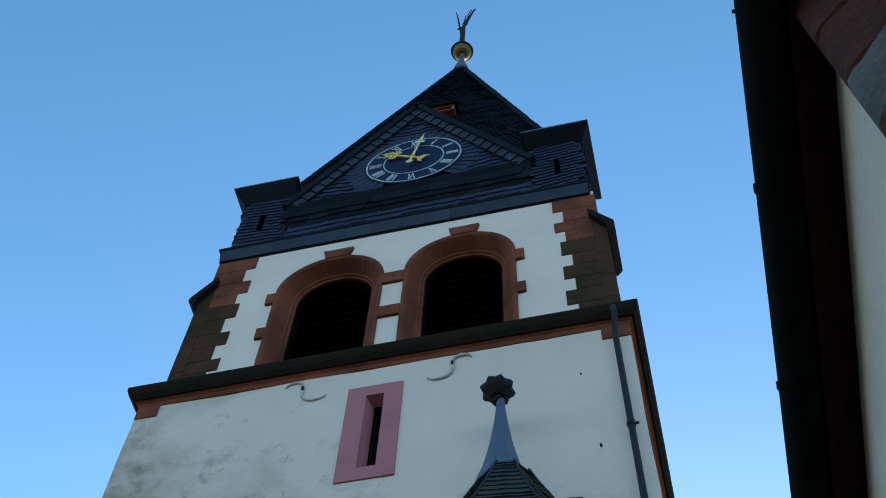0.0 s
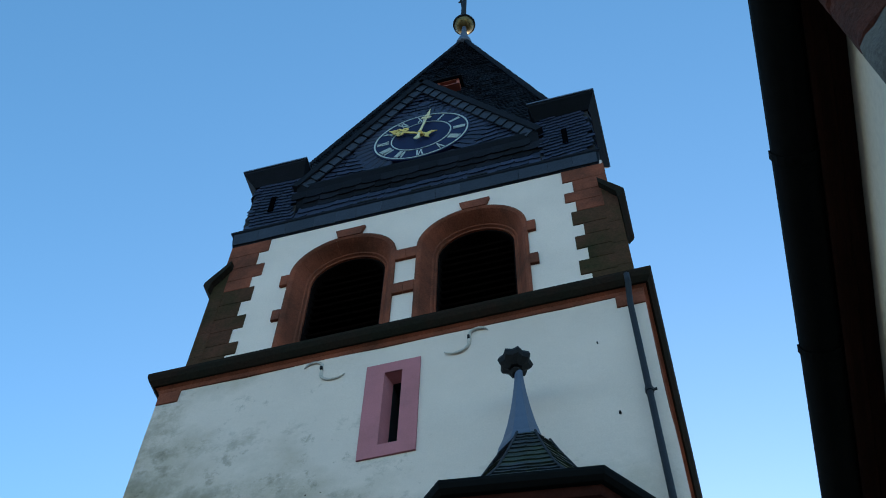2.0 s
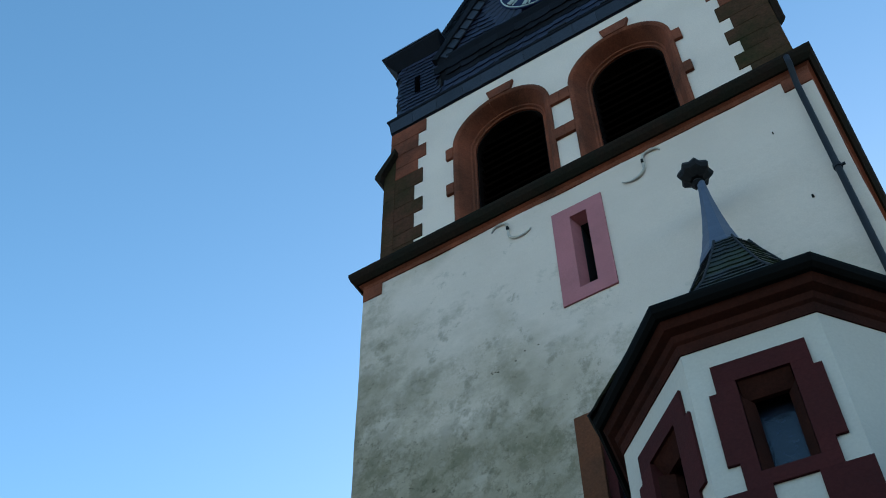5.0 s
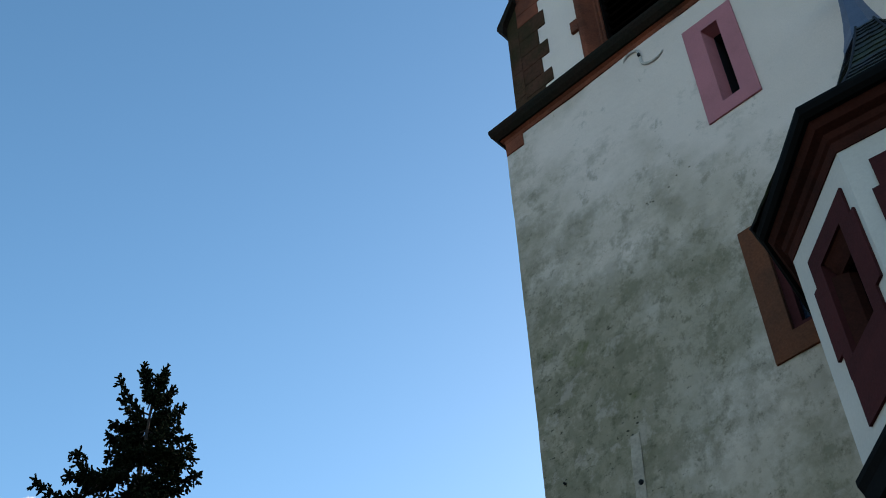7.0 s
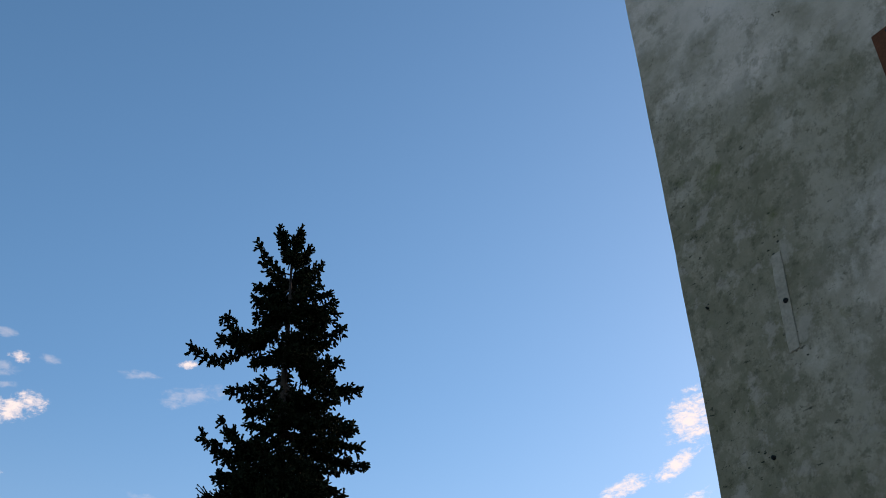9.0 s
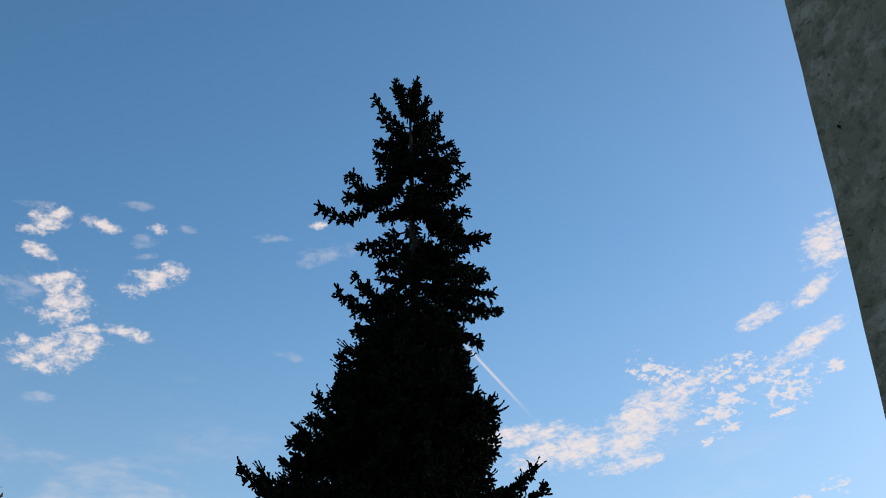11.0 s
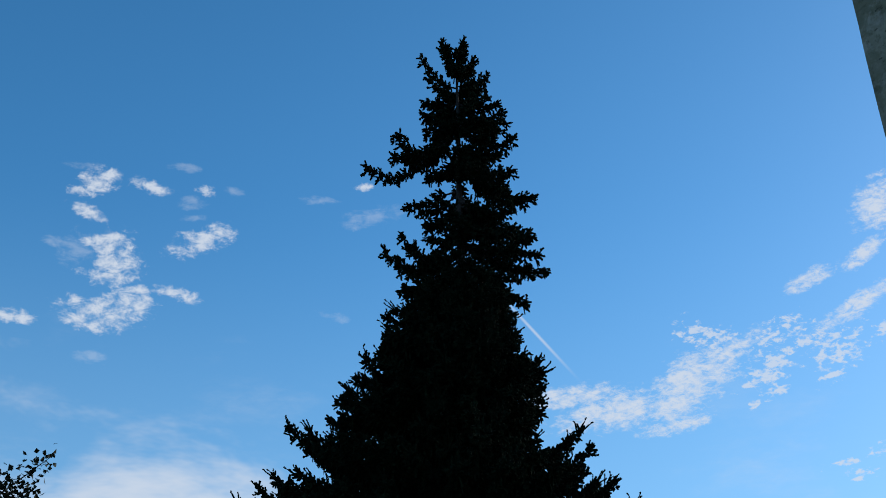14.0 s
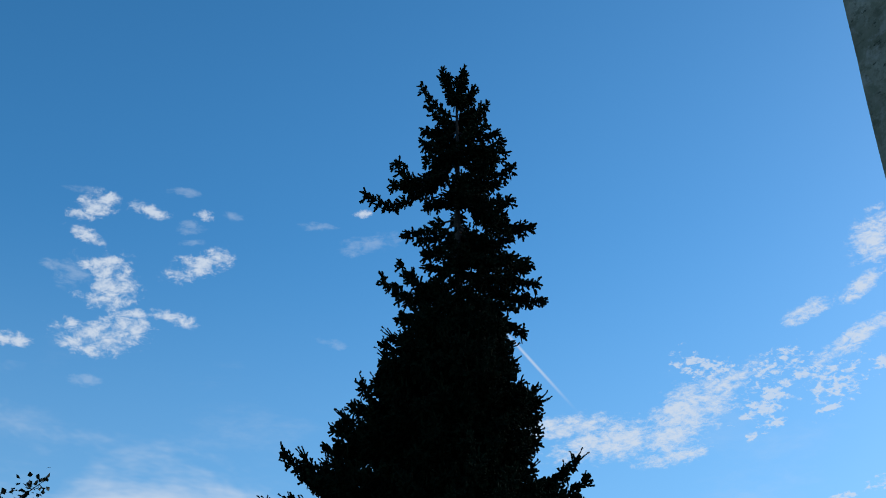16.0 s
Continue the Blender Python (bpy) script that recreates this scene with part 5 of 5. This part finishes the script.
# ---- annex behind the turret ----
annex = thing("church_annex", "low church annex with a black gutter under a slate roof", "church", (3.3, 0.4, 0))
part("wall", boxed(0, 7, 0, 5.5, 0, 9.15), WHITE, annex)
part("gutter", boxed(-0.3, 7.1, -0.42, -0.27, 9.27, 9.42, 0.03), GUTTER, annex)
part("eaves_board", boxed(0, 7, -0.27, 0.0, 9.2, 9.3), WOOD, annex)
bm = bmesh.new()
prism(bm, [(-0.28, 9.3), (-0.28, 9.36), (2.6, 11.2), (2.6, 9.3)], "x", 0.0, 7.1)
part("roof", bm, SLATE_OLD, annex)
bm = bmesh.new()
tube(bm, [(0.60, -0.40, 9.36), (0.59, -0.40, 9.56), (0.57, -0.40, 9.585), (0.50, -0.40, 9.57)], 0.014, 6)
part("gutter_hook", bm, IRON, annex)
part("gutter_clip", boxed(0.12, 0.16, -0.43, -0.26, 9.41, 9.45, 0.008), GUTTER, annex)


# ---- trees ----
def spruce():
    t = thing("spruce_tree", "tall dark spruce with upswept gappy boughs and a dense lower crown", "tree", (-20.2, 5.02, 0))
    rng = random.Random(77)
    H = 23.75
    bm = bmesh.new()
    zs = [0, 2, 6, 10, 14, 18, 21, 23, H]
    tube(bm, [(0.06 * math.sin(z), 0.05 * math.cos(z * 1.3), z) for z in zs], 0.34, 9, [1 - 0.96 * z / H for z in zs])
    part("trunk", bm, BARK, t)
    stems = bmesh.new()
    vs, fs = [], []
    right = Vector((0.49, 0.87, 0)).normalized()   # across the line of sight
    away = Vector((-0.87, 0.49, 0)).normalized()

    def needle(p, d, length, thick):
        """A blunt, needle-set shoot like a bottle brush."""
        d = d.normalized()
        s = d.cross(Vector((rng.uniform(-1, 1), rng.uniform(-1, 1), rng.uniform(-1, 1)))).normalized()
        u = s.cross(d)
        k = len(vs)
        for f, r in ((0.0, 0.55), (0.45, 1.0), (0.92, 0.95)):
            for a in range(3):
                ang = a * math.pi / 1.5 + f * 1.6
                vs.append(p + d * (length * f * rng.uniform(0.9, 1.1)) + (s * math.cos(ang) + u * math.sin(ang)) * (thick * 1.08 * r * rng.uniform(0.65, 1.3)))
        vs.append(p + d * length)
        for a in range(3):
            b = (a + 1) % 3
            fs.extend([(k + a, k + b, k + 3 + b, k + 3 + a), (k + 3 + a, k + 3 + b, k + 6 + b, k + 6 + a), (k + 6 + a, k + 6 + b, k + 9)])

    def bough(z0, ang, length, z1, sag, dense, bushy=1.0, young=0.0):
        """A bough that sags and turns up to its tip at height z1, set with side shoots."""
        out = right * math.cos(ang) + away * math.sin(ang)
        n = max(5, int(length / 0.16))
        pts = []
        wobble = Vector((0, 0, 0))
        power = rng.uniform(1.0, 1.6)
        for i in range(n + 1):
            s = i / n
            wobble = (wobble + Vector((rng.uniform(-1, 1), rng.uniform(-1, 1), rng.uniform(-1, 1))) * 0.03) * 0.95
            hang = sag * length * 1.2 * math.sin(math.pi * s ** 1.35)
            pts.append(Vector((0, 0, z0 + (z1 - z0) * s ** power - hang)) + out * (length * s) + wobble * (1 - s))
        tube(stems, pts, 0.035 * min(1, length / 2) + 0.012, 5, [1 - 0.8 * i / n for i in range(n + 1)])
        side = out.cross(Vector((0, 0, 1)))
        for i in range(1, n + 1):
            s = i / n
            if s < 0.18 and rng.random() < 0.7:
                continue
            p, d = pts[i], (pts[i] - pts[i - 1]).normalized()
            reach = bushy * (0.30 + 0.20 * (1 - s)) * min(1.0, 0.55 + length / 3) * rng.uniform(0.5, 1.2)
            for sg in (-1, 1):
                for rep in range(dense):
                    w = (d * rng.uniform(0.3, 1.0) + side * sg * rng.uniform(0.2, 1.0) + Vector((0, 0, rng.uniform(-0.75, 0.35)))).normalized()
                    m = max(2, int(reach / 0.14))
                    q = p.copy()
                    for j in range(m):
                        for _ in range(2):
                            w2 = (w + Vector((rng.uniform(-1, 1), rng.uniform(-1, 1), rng.uniform(-1, 1))) * 0.75).normalized()
                            needle(q, w2, rng.uniform(0.11, 0.19), rng.uniform(0.024, 0.036))
                        q = q + w * 0.14
                        w = (w + Vector((0, 0, 0.10))).normalized()
            for _ in range(2):
                w2 = (d + Vector((rng.uniform(-1, 1), rng.uniform(-1, 1), rng.uniform(-1, 1) + 0.2)) * 0.9).normalized()
                needle(p, w2, rng.uniform(0.10, 0.19), 0.034)
            if rng.random() < 0.3:      # hanging twig
                needle(p, Vector((rng.uniform(-0.3, 0.3), rng.uniform(-0.3, 0.3), -1)), rng.uniform(0.2, 0.45), 0.02)
        tip, d = pts[-1], (pts[-1] - pts[-3]).normalized()
        for _ in range(6):
            needle(tip, (d + Vector((rng.uniform(-1, 1), rng.uniform(-1, 1), rng.uniform(-0.4, 1))) * 0.7), rng.uniform(0.10, 0.17), 0.034)
        if rng.random() < young:        # young shoots that stand out beyond the foliage
            for _ in range(3):
                w = (d * 0.8 + Vector((rng.uniform(-0.6, 0.6), rng.uniform(-0.6, 0.6), rng.uniform(0.1, 1.0)))).normalized()
                l = rng.uniform(0.22, 0.42)
                needle(tip, w, l, 0.021)
                for g in (0.55, 0.98):
                    needle(tip + w * l * g, w + Vector((rng.uniform(-1, 1), rng.uniform(-1, 1), 0.3)) * 0.8, 0.09, 0.022)

    # boughs of the open upper crown: foot, reach across the yard's view, height of the tip, sag
    west = ((22.8, 0.46, 23.9, 0.0), (22.2, 1.03, 23.4, 0.1), (22.1, 0.93, 22.0, 0.12), (21.7, 0.98, 21.5, 0.08), (21.0, 0.88, 21.0, 0.15), (21.0, 1.88, 20.3, 0.2), (20.8, 1.48, 20.4, 0.25),
            (20.7, 2.62, 19.6, 0.27), (19.8, 0.88, 19.6, 0.12), (18.9, 1.42, 18.6, 0.08), (18.4, 0.92, 18.0, 0.1), (17.5, 1.06, 17.1, 0.1), (17.0, 2.11, 17.3, 0.22), (16.8, 1.71, 16.8, 0.2), (16.6, 1.43, 16.1, 0.1))
    east = ((23.1, 0.25, 24.0, 0.0), (22.8, 0.49, 23.3, 0.1), (22.3, 0.42, 22.6, 0.05), (21.5, 0.87, 22.8, 0.2), (21.7, 1.07, 21.9, 0.15), (21.4, 1.22, 21.5, 0.15), (21.1, 1.0, 20.9, 0.1), (20.7, 1.54, 20.7, 0.18), (20.3, 1.1, 20.2, 0.1),
            (20.1, 0.85, 19.6, 0.1), (19.8, 1.29, 19.1, 0.12), (19.5, 2.02, 18.9, 0.16), (18.6, 1.85, 17.7, 0.12), (18.5, 1.33, 18.5, 0.2), (17.9, 2.09, 17.1, 0.12), (17.3, 2.24, 16.7, 0.12), (16.7, 1.7, 15.8, 0.1), (16.1, 1.3, 15.4, 0.1))
    for turn, boughs in ((math.pi, west), (0.0, east)):
        for z, reach, tip, sag in boughs:
            bushy = 0.75 if reach < 1.1 else 1.15
            bough(z, turn + rng.uniform(-0.15, 0.15), reach * 0.93 - 0.05, tip - 0.24, sag, 3, bushy)
            for e in ((-1, 1) if z < 20.5 and not turn else (rng.choice((-1, 1)),)):
                bough(z - 0.15, turn + e * rng.uniform(0.3, 0.65), reach * rng.uniform(0.65, 0.9), z + (tip - z) * 0.7 - 0.15, sag, 3, bushy)
    z = 23.2
    while z > 15.4:      # boughs toward and away from the yard
        r = 0.22 + (H - z) * 0.115
        for _ in range(2 if z > 19.5 or 16.4 < z < 17.6 else 3):
            a = rng.choice((math.pi / 2, -math.pi / 2)) + rng.uniform(-0.55, 0.55)
            zz = z + rng.uniform(-0.2, 0.2)
            bough(zz, a, r * rng.uniform(0.7, 1.05), zz - r * rng.uniform(0.0, 0.3), rng.uniform(0.05, 0.2), 2, 0.8)
        z -= 0.5

    # dense lower crown, wider to the west, with long boughs low down
    def spread(z, heights, radii):
        for (z0, r0), (z1, r1) in zip(zip(heights, radii), zip(heights[1:], radii[1:])):
            if z0 >= z >= z1:
                return r0 + (r1 - r0) * (z0 - z) / (z0 - z1)
        return radii[-1]

    steps = (15.9, 15.2, 14.4, 13.9, 13.5, 13.0, 12.5, 11.9, 11.2, 10.5, 5.0)
    to_west = (1.2, 1.8, 2.15, 2.25, 2.75, 3.05, 3.35, 3.3, 3.5, 4.2, 4.6)
    to_east = (0.95, 1.2, 1.4, 1.65, 1.9, 1.95, 1.75, 1.5, 1.7, 2.8, 4.2)
    z = 15.7
    while z > 5.0:
        n = 20 if z > 9.5 else 7
        rw, re = spread(z, steps, to_west), spread(z, steps, to_east)
        for k in range(n):
            a = 2 * math.pi * (k + rng.random()) / n
            c = math.cos(a)
            r = (re if c > 0 else rw) * abs(c) ** 2 + 0.5 * (rw + re) * (1 - c * c)
            r = r * rng.uniform(0.84, 1.0) - 0.1
            zt = z + rng.uniform(-0.25, 0.25)
            bough(zt - 0.05 * r, a, r, zt + rng.uniform(-0.2, 0.1), rng.uniform(0.03, 0.1), 3 if z > 9.5 else 1, 1.1, 0.6)
        z -= 0.40
    for turn, reach, tip in ((math.pi, 4.2, 12.35), (math.pi, 3.7, 11.9), (math.pi, 4.5, 11.2), (math.pi, 4.8, 10.8), (math.pi, 5.3, 10.4), (0, 2.7, 12.15), (0, 2.9, 11.7), (0, 3.45, 11.0), (0, 3.85, 10.3), (0, 3.3, 10.9), (0, 2.6, 11.3), (0, 3.0, 10.6)):
        for e in (0, 1, 1):
            bough(tip - 0.35 * reach + 0.35, turn + (rng.uniform(-0.1, 0.1) if e == 0 else rng.uniform(-0.4, 0.4)), reach * (0.97 if e == 0 else 0.85), tip - 0.25 - 0.3 * e, 0.12, 3, 1.15, 1.0)
    part("branchwork", stems, BARK, t)
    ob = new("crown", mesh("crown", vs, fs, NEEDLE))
    ob.parent = t
    tagged(ob, "dark ragged needle shoots")


spruce()


def leafy_tree():
    t = thing("broadleaf_tree", "small broadleaf tree with loose dark foliage", "tree", (-23.95, -5.5, -0.25))
    rng = random.Random(3)
    bm = bmesh.new()
    tube(bm, [(0, 0, 0), (0.1, 0, 3), (0, 0.1, 6), (0.1, 0, 9), (0, 0.1, 11.2)], 0.22, 8, [1, 0.85, 0.6, 0.3, 0.08])
    part("trunk", bm, BARK, t)
    limbs = bmesh.new()
    vs, fs = [], []
    for i in range(90):
        z = rng.uniform(4.0, 10.9)
        a = rng.uniform(0, 2 * math.pi)
        L = rng.uniform(0.5, 1.0) * min(3.0, 0.5 + (11.7 - z) * 0.9)
        end = Vector((math.cos(a) * L, math.sin(a) * L, z + L * rng.uniform(0.1, 0.7)))
        mid = Vector((math.cos(a) * L * 0.5, math.sin(a) * L * 0.5, z + L * 0.15))
        tube(limbs, [(0, 0, z), mid, end], 0.035, 5, [1, 0.6, 0.25])
        for _ in range(85):
            s = rng.uniform(0.3, 1.08)
            p = mid.lerp(end, s) + Vector((rng.gauss(0, 0.16), rng.gauss(0, 0.16), rng.gauss(0, 0.14)))
            d = Vector((rng.uniform(-1, 1), rng.uniform(-1, 1), rng.uniform(-1, 1))).normalized()
            e = d.cross(Vector((rng.uniform(-1, 1), rng.uniform(-1, 1), 1))).normalized()
            l, w = rng.uniform(0.10, 0.17), rng.uniform(0.04, 0.065)
            k = len(vs)
            bend = d.cross(e) * 0.02
            vs += [p - d * l * 0.5, p + e * w + bend, p + d * l * 0.5, p - e * w + bend]
            fs += [(k, k + 1, k + 2), (k, k + 2, k + 3)]
    part("branchwork", limbs, BARK, t)
    ob = new("crown", mesh("crown", vs, fs, LEAF))
    ob.parent = t


leafy_tree()
